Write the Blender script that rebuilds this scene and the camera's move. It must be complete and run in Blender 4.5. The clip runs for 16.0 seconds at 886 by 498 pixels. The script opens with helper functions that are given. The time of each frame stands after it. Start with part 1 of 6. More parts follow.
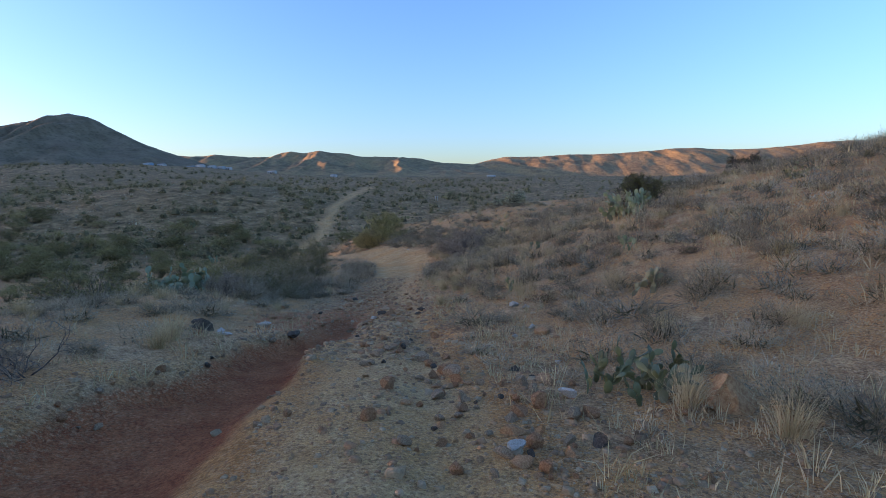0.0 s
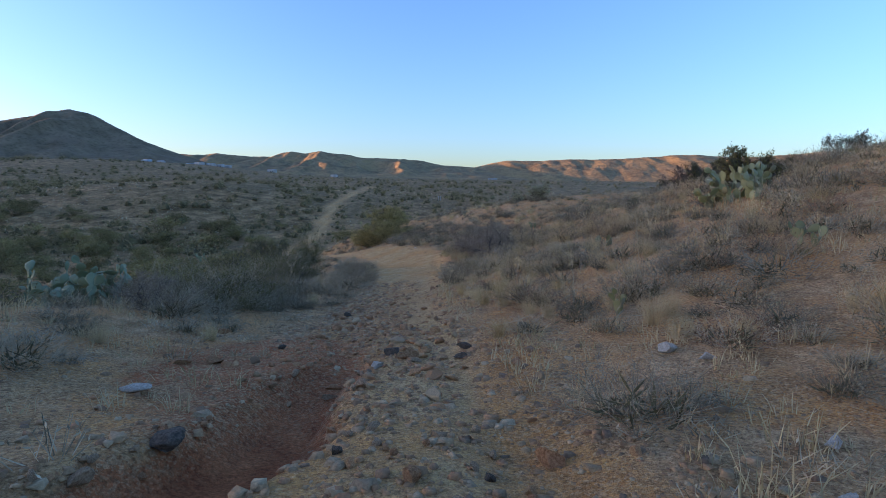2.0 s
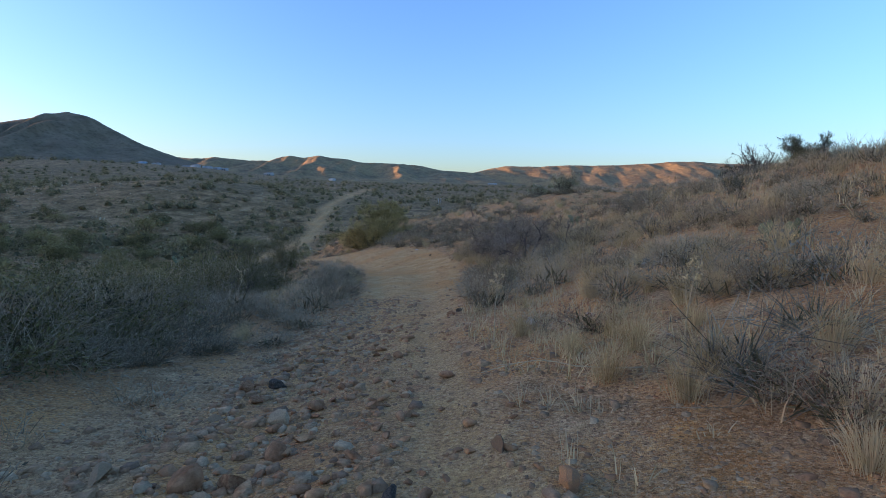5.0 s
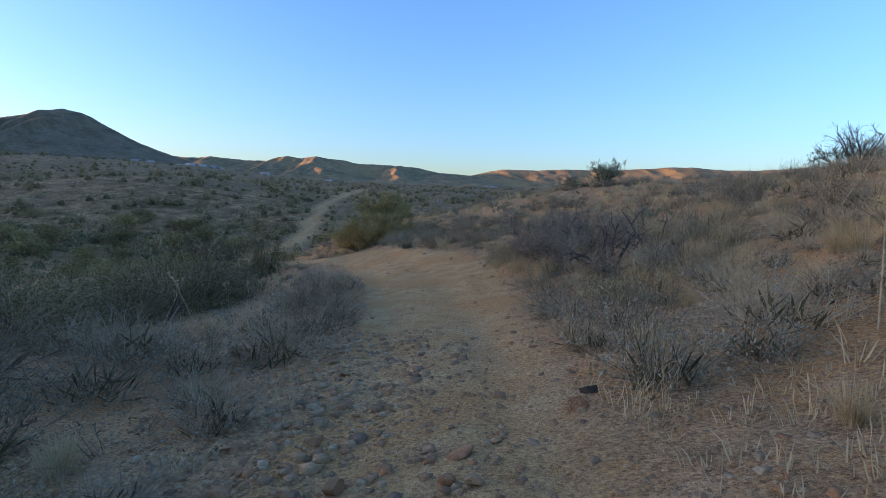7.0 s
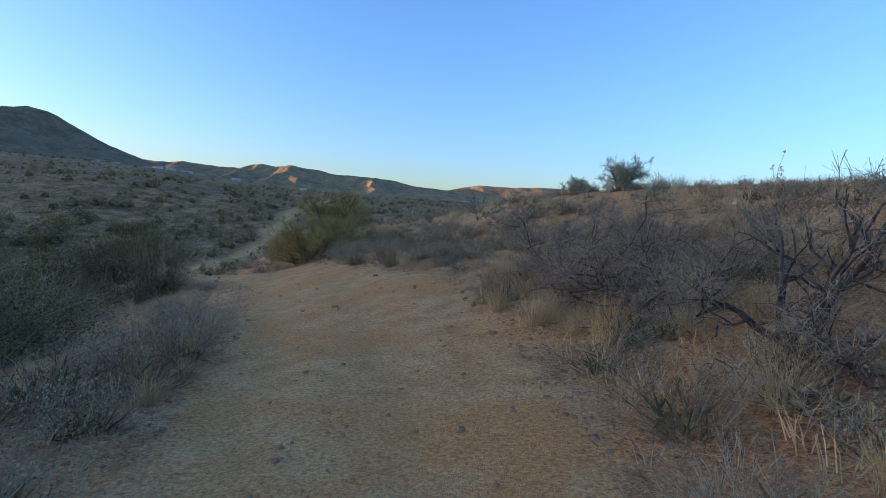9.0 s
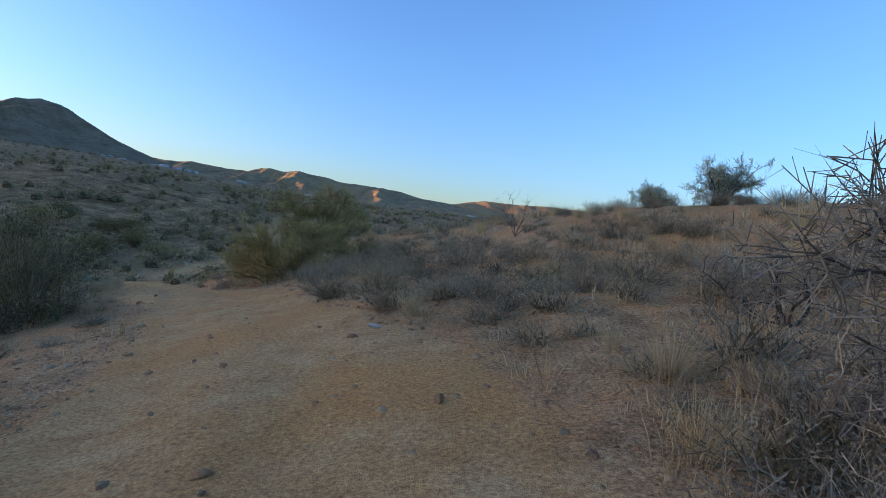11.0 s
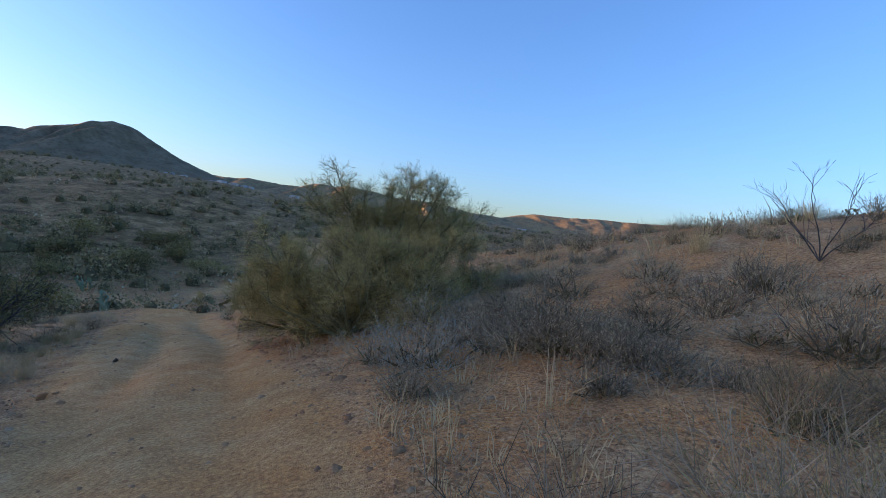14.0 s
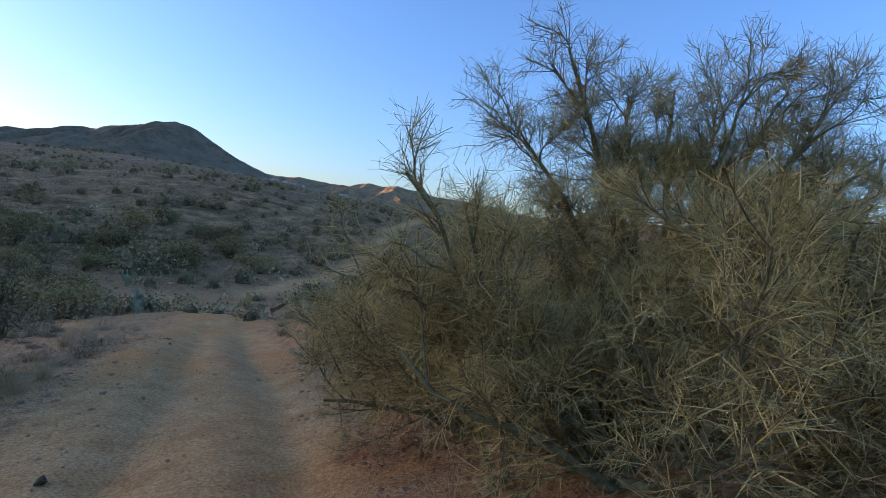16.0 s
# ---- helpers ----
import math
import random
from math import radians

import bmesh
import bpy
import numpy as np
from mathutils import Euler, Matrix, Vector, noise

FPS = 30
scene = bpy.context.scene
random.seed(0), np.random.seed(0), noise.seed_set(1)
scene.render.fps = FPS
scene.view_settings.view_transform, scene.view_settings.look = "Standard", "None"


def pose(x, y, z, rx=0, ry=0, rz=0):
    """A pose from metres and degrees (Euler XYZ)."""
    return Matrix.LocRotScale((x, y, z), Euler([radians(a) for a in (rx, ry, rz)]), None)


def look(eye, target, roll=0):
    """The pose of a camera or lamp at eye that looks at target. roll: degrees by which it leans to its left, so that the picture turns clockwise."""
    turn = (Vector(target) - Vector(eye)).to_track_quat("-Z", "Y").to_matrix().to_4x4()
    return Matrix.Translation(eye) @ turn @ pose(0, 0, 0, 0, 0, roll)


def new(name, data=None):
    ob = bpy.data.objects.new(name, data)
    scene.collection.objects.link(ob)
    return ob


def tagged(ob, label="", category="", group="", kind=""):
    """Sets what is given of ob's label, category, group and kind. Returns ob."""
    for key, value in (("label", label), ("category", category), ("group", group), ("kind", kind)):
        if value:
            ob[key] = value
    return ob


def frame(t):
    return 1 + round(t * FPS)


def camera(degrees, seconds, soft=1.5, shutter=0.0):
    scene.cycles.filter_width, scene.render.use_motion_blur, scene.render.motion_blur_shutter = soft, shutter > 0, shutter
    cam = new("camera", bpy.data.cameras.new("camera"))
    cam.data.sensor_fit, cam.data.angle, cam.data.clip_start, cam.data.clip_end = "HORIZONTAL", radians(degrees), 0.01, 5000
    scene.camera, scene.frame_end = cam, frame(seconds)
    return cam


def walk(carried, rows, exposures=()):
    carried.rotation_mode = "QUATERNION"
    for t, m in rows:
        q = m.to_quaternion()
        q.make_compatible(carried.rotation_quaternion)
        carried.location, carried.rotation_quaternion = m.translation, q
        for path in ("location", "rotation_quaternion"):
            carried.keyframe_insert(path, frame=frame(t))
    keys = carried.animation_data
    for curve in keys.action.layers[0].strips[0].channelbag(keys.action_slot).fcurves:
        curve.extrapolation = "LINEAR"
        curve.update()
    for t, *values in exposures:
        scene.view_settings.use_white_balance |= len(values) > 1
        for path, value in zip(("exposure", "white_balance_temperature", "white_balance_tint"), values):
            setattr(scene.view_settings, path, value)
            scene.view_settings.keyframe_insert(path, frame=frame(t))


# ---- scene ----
cam = camera(80.9, 16.0, soft=0.8)
PATH = [
    (0, (0.072, 0.811, 1.749), (0.047, 2.801, 1.553), -0.3),
    (0.5, (-0.292, 2.465, 1.487), (-0.326, 4.455, 1.293), -0.3),
    (1, (-0.552, 4.145, 1.261), (-0.587, 6.135, 1.068), -0.1),
    (1.5, (-0.797, 5.955, 1.045), (-0.825, 7.946, 0.854), 0.3),
    (2, (-1.023, 7.62, 0.811), (-1.046, 9.611, 0.626), 0.7),
    (2.5, (-1.212, 9.092, 0.685), (-1.232, 11.084, 0.506), 1.1),
    (3, (-1.197, 10.36, 0.581), (-1.202, 12.353, 0.407), 1.2),
    (3.5, (-1.405, 11.698, 0.398), (-1.417, 13.691, 0.227), 1.2),
    (4, (-1.403, 13.014, 0.233), (-1.416, 15.007, 0.067), 0.9),
    (6.5, (-2.637, 19.93, -0.553), (-2.654, 21.923, -0.716), 1.5),
    (7, (-2.818, 21.842, -0.692), (-2.82, 23.836, -0.846), 1.8),
    (7.5, (-2.82, 23.69, -0.924), (-2.792, 25.684, -1.066), 2.2),
    (8, (-2.809, 25.436, -1.019), (-2.756, 27.431, -1.149), 2.7),
    (8.5, (-2.717, 27.256, -1.117), (-2.642, 29.252, -1.229), 3.1),
    (9, (-2.504, 29.39, -1.095), (-2.41, 31.385, -1.19), 3.7),
    (11.5, (-2.966, 37.553, -1.137), (-2.897, 39.552, -1.166), 7.1),
    (12, (-3.122, 38.62, -1.07), (-3.066, 40.619, -1.081), 7.1),
    (12.5, (-3.289, 39.54, -1.017), (-3.264, 41.54, -1.017), 7.3),
    (13, (-3.58, 41.098, -1.144), (-3.591, 43.098, -1.146), 7.0),
    (13.5, (-4.359, 43.105, -1.124), (-4.422, 45.104, -1.128), 6.9),
    (14, (-5.082, 44.93, -1.246), (-5.191, 46.927, -1.26), 6.7),
    (14.5, (-5.869, 46.652, -1.386), (-6.021, 48.646, -1.405), 6.8),
    (15, (-6.684, 48.276, -1.512), (-6.879, 50.267, -1.535), 7.2),
    (15.5, (-7.505, 49.972, -1.694), (-7.743, 51.957, -1.728), 7.3),
    (16, (-8.3, 51.33, -1.792), (-8.58, 53.31, -1.824), 7.9),
]
walk(cam, [(t, look(eye, target, roll)) for t, eye, target, roll in PATH],
     exposures=[(0, 2.84, 5320, 28), (4, 2.8, 5300, 26), (8, 2.76, 5210, 23), (12, 2.62, 5190, 22), (14, 2.63, 5230, 26), (16, 2.7, 5290, 28)])


# ---------------------------------------------------------------- daylight: the sun is low behind, and this ground lies in a ridge's shade
SUN_ELEVATION, SUN_FROM = radians(3.2), (-0.997, -0.077)
world = bpy.data.worlds.new("evening_sky")
scene.world = world
world.use_nodes = True
tree = world.node_tree
sky = tree.nodes.new("ShaderNodeTexSky")
sky.sky_type, sky.sun_disc = "NISHITA", False
sky.sun_elevation, sky.sun_rotation = SUN_ELEVATION, math.atan2(SUN_FROM[0], SUN_FROM[1])
sky.air_density, sky.dust_density, sky.ozone_density = 1.0, 1.3, 2.5
tree.nodes["Background"].inputs["Strength"].default_value = 0.1
tree.links.new(sky.outputs[0], tree.nodes["Background"].inputs["Color"])
sun = new("sun", bpy.data.lights.new("sun", "SUN"))
sun.data.energy, sun.data.angle, sun.data.color = 1.65, radians(0.5), (1.0, 0.5, 0.16)
sun.matrix_world = look(Vector((SUN_FROM[0], SUN_FROM[1], math.tan(SUN_ELEVATION))) * 100, (0, 0, 0))


# ---------------------------------------------------------------- the lie of the land
# Sections across the track: northing, centre of the track, heights at the offsets below.
OFFSETS = np.array([-34, -16, -7.5, -2.6, 2.2, 7, 15, 34.0])
SECTIONS = [
    (-10, 0.6, (-3.38, 0.65, 1.11, 0.97, 0.47, 0.33, 1.44, 6.14)),
    (4, -0.6, (-5.76, -1.70, -0.02, -0.18, -0.37, -0.33, 1.73, 6.14)),
    (14, -1.7, (-7.33, -3.30, -0.96, -1.44, -1.27, -0.18, 2.22, 6.90)),
    (24, -2.8, (-8.47, -4.59, -2.45, -2.72, -2.00, -0.42, 2.25, 6.90)),
    (34, -3.2, (-9.23, -5.61, -3.97, -3.13, -2.64, -1.12, 1.8, 5.4)),
    (44, -5.6, (-9.67, -6.73, -5.05, -3.65, -2.49, -1.51, 0.68, 2.5)),
    (54, -10.0, (-9.99, -7.81, -5.55, -4.56, -3.42, -1.76, 0.75, 2.3)),
    (64, -15.5, (-10.37, -8.60, -6.56, -5.63, -5.38, -3.13, -0.62, 1.54)),
    (80, -25.0, (-11.01, -9.75, -8.99, -8.88, -8.07, -6.97, -5.06, -1.21)),
]
NORTH = np.array([s[0] for s in SECTIONS], float)
CENTRE = np.array([s[1] for s in SECTIONS], float)
LEVELS = np.array([s[2] for s in SECTIONS], float)
FAR_Y = np.array([40, 60, 95, 130, 183, 240, 400, 900, 2000, 4000.0])
FAR_Z = np.array([-9.4, -9.6, -10.3, -6.8, 0.6, 5.0, 14.0, 36.0, 80.0, 150.0])


def spline(knots, x):
    """Weights of a smooth curve through values at the knots, for each x."""
    n = len(knots)
    x = np.clip(np.asarray(x, float), knots[0], knots[-1])
    slope = np.zeros((n, n))
    for i in range(n):
        a, b = max(i - 1, 0), min(i + 1, n - 1)
        slope[i, b] += 1 / (knots[b] - knots[a])
        slope[i, a] -= 1 / (knots[b] - knots[a])
    j = np.clip(np.searchsorted(knots, x, side="right") - 1, 0, n - 2)
    h = knots[j + 1] - knots[j]
    t = (x - knots[j]) / h
    w, r = np.zeros((len(x), n)), np.arange(len(x))
    w[r, j] += 2 * t**3 - 3 * t**2 + 1
    w[r, j + 1] += -2 * t**3 + 3 * t**2
    w += ((t**3 - 2 * t**2 + t) * h)[:, None] * slope[j] + ((t**3 - t**2) * h)[:, None] * slope[j + 1]
    return w


def step(a, b, x):
    t = np.clip((x - a) / (b - a), 0, 1)
    return t * t * (3 - 2 * t)


def lattice(x, y, seed=0):
    """Smooth random values between -1 and 1, one wave to a unit."""
    xi, yi = np.floor(x).astype(np.int64), np.floor(y).astype(np.int64)
    fx, fy = x - xi, y - yi
    fx, fy = fx * fx * (3 - 2 * fx), fy * fy * (3 - 2 * fy)

    def corner(a, b):
        n = (a * 374761393 + b * 668265263 + seed * 1442695041) & 0x7FFFFFFF
        n = ((n ^ (n >> 13)) * 1274126177) & 0x7FFFFFFF
        return ((n ^ (n >> 16)) & 0xFFFF) / 32767.5 - 1

    return (corner(xi, yi) * (1 - fx) + corner(xi + 1, yi) * fx) * (1 - fy) + (corner(xi, yi + 1) * (1 - fx) + corner(xi + 1, yi + 1) * fx) * fy


def fractal(x, y, octaves=4, seed=0):
    out, amp = 0, 0.5
    for k in range(octaves):
        out = out + amp * lattice(x * 2**k + 17.3 * k, y * 2**k - 9.1 * k, seed + k)
        amp *= 0.5
    return out


def centre(y):
    return spline(NORTH, y) @ CENTRE


def bearing(y):
    """How much narrower the track is across than along x, where it turns."""
    return 1 / np.sqrt(1 + ((centre(y + 0.5) - centre(y - 0.5)) ** 2))


def gully(x, y):
    """The red washed-out gully: 1 along its bed, 0 outside."""
    mid = np.interp(y, [0, 6.3, 9.2, 14, 17], [-3.3, -2.98, -3.05, -2.62, -2.5]) + 0.12 * np.sin(y * 1.7)
    wide = np.interp(y, [0, 6.3, 9.2, 14, 17], [1.2, 0.98, 0.6, 0.42, 0.35]) + 0.1 * fractal(x * 0.9, y * 0.9, 2, 33)
    return np.exp(-(((x - mid) / wide) ** 2) ** 2.6) * step(1.0, 4.0, y) * (1 - step(12.5, 16.5, y))


def trackness(x, y):
    """1 on the bare track, 0 off it."""
    d = (x - centre(y)) * bearing(y)
    wob = 0.3 * fractal(x * 0.5, y * 0.5, 3, 5)
    right = wob + np.interp(y, [4, 16, 20, 27, 31, 36, 42, 48, 56, 64, 80], [1.6, 1.3, 1.05, 1.4, 1.7, 2.4, 2.6, 1.7, 1.4, 1.7, 1.8])
    left = wob + np.interp(y, [4, 20, 28, 42, 50, 54, 60, 66, 80], [1.8, 1.7, 1.35, 1.4, 1.6, 2.4, 2.2, 1.9, 1.8])
    on = (1 - step(right - 0.35, right + 0.35, d)) * (1 - step(left - 0.35, left + 0.35, -d))
    return on * (1 - step(80, 86, y))


def far_track(x, y):
    """The track again where it climbs the slope across the wash."""
    mid = np.interp(y, [98, 115, 126, 140, 156, 175, 200, 240, 280], [-34, -31, -30.8, -32.8, -34.5, -35.9, -36.8, -39.5, -43])
    on = 1 - step(1.1, 2.3, np.abs(x - mid) / (1 + (y - 110) * 0.001))
    side = np.interp(x, [-120, -95, -70, -50, -42], [214, 208, 206, 214, 222])
    spur = (1 - step(1.5, 4.0, np.abs(y - side))) * (x > -125) * (x < -44)
    return np.maximum(on * (y > 98) * (y < 280), spur)


def height(x, y):
    x, y = np.asarray(x, float).ravel(), np.asarray(y, float).ravel()
    d = x - centre(y)
    near = np.einsum("ni,nj,ij->n", spline(NORTH, y), spline(OFFSETS, d), LEVELS)
    far = spline(FAR_Y, y) @ FAR_Z
    far = far + 12 * np.exp(-(((x + 275) / 130) ** 2) - ((y - 390) / 170) ** 2)
    far = far + 18 * step(-80, -430, x) * np.exp(-(((y - 620) / 190) ** 2))
    far = far + 7 * np.exp(-(((x + 95) / 45) ** 2) - ((y - 165) / 60) ** 2)
    far = far + 0.05 * np.clip(-x - 70, 0, 400) * (1 - step(40, 140, y))
    far = far + (15 + 0.05 * np.clip(x - 34, 0, 400)) * step(8, 50, x) * np.exp(-(((y - 15) / 50) ** 2))
    far = far + step(-10, -60, y) * 4
    far = far + 2.2 * fractal(x / 60, y / 60, 3, 40) * step(60, 160, np.hypot(x, y))
    w = (1 - step(26, 46, d)) * (1 - step(24, 44, -d)) * (1 - step(66, 92, y)) * step(-30, -8, y)
    z = near * w + far * (1 - w)
    on = trackness(x, y)
    r = np.hypot(x, y - 30)
    z = z + (0.16 * fractal(x / 2.2, y / 2.2, 3, 9) + 0.05 * fractal(x * 1.6, y * 1.6, 2, 12)) * (1 - 0.8 * on) * (1 - step(120, 300, r))
    dn = d * bearing(y)
    rut = np.exp(-(((np.abs(dn + 0.1 * np.sin(y * 0.4)) - 0.8) / 0.33) ** 2))
    z = z - (0.06 + 0.1 * step(48, 56, y)) * rut * on + 0.035 * fractal(x * 1.3, y * 1.3, 3, 21) * on
    z = z - 0.34 * gully(x, y) + 0.05 * fractal(x * 2.5, y * 2.5, 2, 30) * gully(x, y)
    lip = 1.5 * np.exp(-(((y - 76) / 5) ** 2) - ((d + 0.5) / 7) ** 2)
    z = z + lip + 1.1 * np.exp(-(((y - 68) / 6) ** 2)) * step(1.8, 4.5, d) * (1 - step(8, 15, d))
    hump = np.exp(-(((y - 61.5) / 1.2) ** 2)) * on * 0.12
    return z + hump


def ground_z(x, y):
    return float(height([x], [y])[0])


# ---------------------------------------------------------------- materials
def shader(name, rough=0.9, spec=0.25):
    m = bpy.data.materials.new(name)
    m.use_nodes = True
    b = m.node_tree.nodes["Principled BSDF"]
    b.inputs["Roughness"].default_value = rough
    b.inputs["Specular IOR Level"].default_value = spec
    return m, m.node_tree, b


def place(t, object_space=False):
    if object_space:
        return t.nodes.new("ShaderNodeTexCoord").outputs["Object"]
    return t.nodes.new("ShaderNodeNewGeometry").outputs["Position"]


def grain(t, at, scale, detail=4, rough=0.55):
    n = t.nodes.new("ShaderNodeTexNoise")
    n.inputs["Scale"].default_value, n.inputs["Detail"].default_value, n.inputs["Roughness"].default_value = scale, detail, rough
    t.links.new(at, n.inputs["Vector"])
    return n.outputs["Fac"]


def cells(t, at, scale, out="Distance", feature="F1"):
    n = t.nodes.new("ShaderNodeTexVoronoi")
    n.feature = feature
    n.inputs["Scale"].default_value = scale
    t.links.new(at, n.inputs["Vector"])
    return n.outputs[out]


def ramp(t, fac, *stops):
    n = t.nodes.new("ShaderNodeValToRGB")
    while len(n.color_ramp.elements) < len(stops):
        n.color_ramp.elements.new(0.5)
    for e, (p, c) in zip(n.color_ramp.elements, stops):
        e.position, e.color = p, (*c, 1) if isinstance(c, tuple) else (c, c, c, 1)
    t.links.new(fac, n.inputs["Fac"])
    return n.outputs["Color"]


def mixed(t, fac, a, b, how="MIX"):
    n = t.nodes.new("ShaderNodeMix")
    n.data_type, n.blend_type = "RGBA", how
    for socket, value in ((n.inputs["Factor"], fac), (n.inputs["A"], a), (n.inputs["B"], b)):
        if isinstance(value, tuple):
            socket.default_value = (*value, 1)
        elif isinstance(value, (int, float)):
            socket.default_value = value
        else:
            t.links.new(value, socket)
    return n.outputs["Result"]


def maths(t, how, a, b=0.0):
    n = t.nodes.new("ShaderNodeMath")
    n.operation = how
    for socket, value in zip(n.inputs, (a, b)):
        if isinstance(value, (int, float)):
            socket.default_value = value
        else:
            t.links.new(value, socket)
    return n.outputs[0]


def relief(t, b, high, strength, distance):
    n = t.nodes.new("ShaderNodeBump")
    n.inputs["Strength"].default_value, n.inputs["Distance"].default_value = strength, distance
    t.links.new(high, n.inputs["Height"])
    t.links.new(n.outputs["Normal"], b.inputs["Normal"])


def split(t, colour):
    n = t.nodes.new("ShaderNodeSeparateColor")
    t.links.new(colour, n.inputs[0])
    return n.outputs


def ground_material():
    m, t, b = shader("desert_soil", 0.95, 0.12)
    at = place(t)
    soil = t.nodes.new("ShaderNodeAttribute")
    soil.attribute_name = "soil"
    track, red, far = split(t, soil.outputs["Color"])[:3]
    broad, mid, fine = grain(t, at, 0.33, 5), grain(t, at, 1.9, 7, 0.66), grain(t, at, 26, 6, 0.75)
    open_soil = ramp(t, broad, (0.36, (0.53, 0.27, 0.095)), (0.5, (0.633, 0.323, 0.108)), (0.64, (0.612, 0.374, 0.167)))
    litter = ramp(t, mid, (0.40, (0.24, 0.145, 0.065)), (0.5, (0.46, 0.295, 0.145)), (0.6, (0.69, 0.46, 0.235)))
    off = mixed(t, ramp(t, grain(t, at, 0.8, 6, 0.6), (0.42, 0.0), (0.58, 0.85)), open_soil, litter)
    off = mixed(t, ramp(t, grain(t, at, 0.55, 5, 0.65), (0.55, 0.0), (0.63, 0.55)), off, (0.56, 0.25, 0.075))
    dust = ramp(t, mid, (0.33, (0.48, 0.268, 0.0972)), (0.5, (0.59, 0.359, 0.144)), (0.68, (0.655, 0.434, 0.198)))
    dust = mixed(t, ramp(t, broad, (0.48, 0.0), (0.62, 0.7)), dust, (0.59, 0.293, 0.0855))
    ragged = maths(t, "MULTIPLY", maths(t, "SUBTRACT", mid, 0.5), 1.3)
    c = mixed(t, ramp(t, maths(t, "ADD", track, ragged), (0.3, 0.0), (0.7, 1.0)), off, dust)
    rust = ramp(t, mid, (0.35, (0.25, 0.066, 0.023)), (0.65, (0.42, 0.145, 0.052)))
    c = mixed(t, ramp(t, maths(t, "ADD", red, ragged), (0.25, 0.0), (0.6, 0.95)), c, rust)
    brush = ramp(t, grain(t, at, 0.3, 9, 0.8), (0.40, (0.09, 0.06, 0.028)), (0.5, (0.25, 0.162, 0.07)), (0.6, (0.43, 0.28, 0.13)))
    brush = mixed(t, ramp(t, grain(t, at, 0.035, 5, 0.6), (0.46, 0.0), (0.6, 0.6)), brush, ramp(t, grain(t, at, 1.3, 5, 0.7), (0.42, (0.0764, 0.0556, 0.0252)), (0.58, (0.274, 0.187, 0.0855))))
    c = mixed(t, far, c, brush)
    sand = t.nodes.new("ShaderNodeAttribute")
    sand.attribute_name = "sand"
    ochre = ramp(t, mid, (0.36, (0.4, 0.175, 0.05)), (0.62, (0.62, 0.31, 0.095)))
    c = mixed(t, ramp(t, maths(t, "ADD", split(t, sand.outputs["Color"])[0], ragged), (0.3, 0.0), (0.8, 0.9)), c, ochre)
    for scale, low, high, share in ((13, 0.38, 0.42, 0.4), (30, 0.28, 0.34, 0.85), (70, 0.25, 0.33, 0.8)):
        stony = split(t, cells(t, at, scale, "Color"))
        where = maths(t, "MULTIPLY", soil.outputs["Alpha"], ramp(t, maths(t, "MULTIPLY", stony[0], grain(t, at, 1.7 + scale * 0.01, 4)), (low, 0.0), (high, share)))
        c = mixed(t, where, c, ramp(t, stony[1], (0.0, (0.131, 0.0648, 0.0282)), (0.4, (0.42, 0.24, 0.105)), (1.0, (0.62, 0.43, 0.23))))
    c = mixed(t, 0.85, c, ramp(t, fine, (0.3, 0.15), (0.7, 0.85)), "OVERLAY")
    t.links.new(c, b.inputs["Base Color"])
    high = maths(t, "ADD", maths(t, "MULTIPLY", cells(t, at, 34), -0.28), maths(t, "ADD", maths(t, "MULTIPLY", cells(t, at, 95), -0.3), maths(t, "MULTIPLY", mid, 1.6)))
    relief(t, b, maths(t, "ADD", high, maths(t, "MULTIPLY", fine, 0.6)), 1.0, 0.042)
    return m


def stone_material():
    m, t, b = shader("weathered_stone", 0.88, 0.25)
    at = place(t, True)
    info = t.nodes.new("ShaderNodeObjectInfo").outputs["Random"]
    island = t.nodes.new("ShaderNodeNewGeometry").outputs["Random Per Island"]
    pick = maths(t, "FRACT", maths(t, "ADD", info, island))
    tone = ramp(t, pick, (0.0, (0.37, 0.168, 0.068)), (0.25, (0.45, 0.28, 0.13)), (0.45, (0.28, 0.155, 0.072)), (0.62, (0.5, 0.365, 0.2)), (0.8, (0.42, 0.215, 0.09)), (1.0, (0.2, 0.125, 0.072)))
    c = mixed(t, ramp(t, grain(t, at, 9, 6), (0.4, 0.0), (0.65, 0.5)), tone, (0.26, 0.18, 0.0956))
    c = mixed(t, 0.6, c, ramp(t, grain(t, at, 45, 4), (0.3, 0.3), (0.7, 0.72)), "OVERLAY")
    t.links.new(c, b.inputs["Base Color"])
    relief(t, b, grain(t, at, 26, 6), 0.6, 0.02)
    return m


def tinted_stone(name, a, bcol):
    m, t, b = shader(name, 0.9, 0.2)
    at = place(t, True)
    c = ramp(t, grain(t, at, 7, 6), (0.38, a), (0.64, bcol))
    c = mixed(t, 0.5, c, ramp(t, grain(t, at, 50, 3), (0.3, 0.32), (0.7, 0.7)), "OVERLAY")
    t.links.new(c, b.inputs["Base Color"])
    relief(t, b, grain(t, at, 18, 6), 0.7, 0.03)
    return m


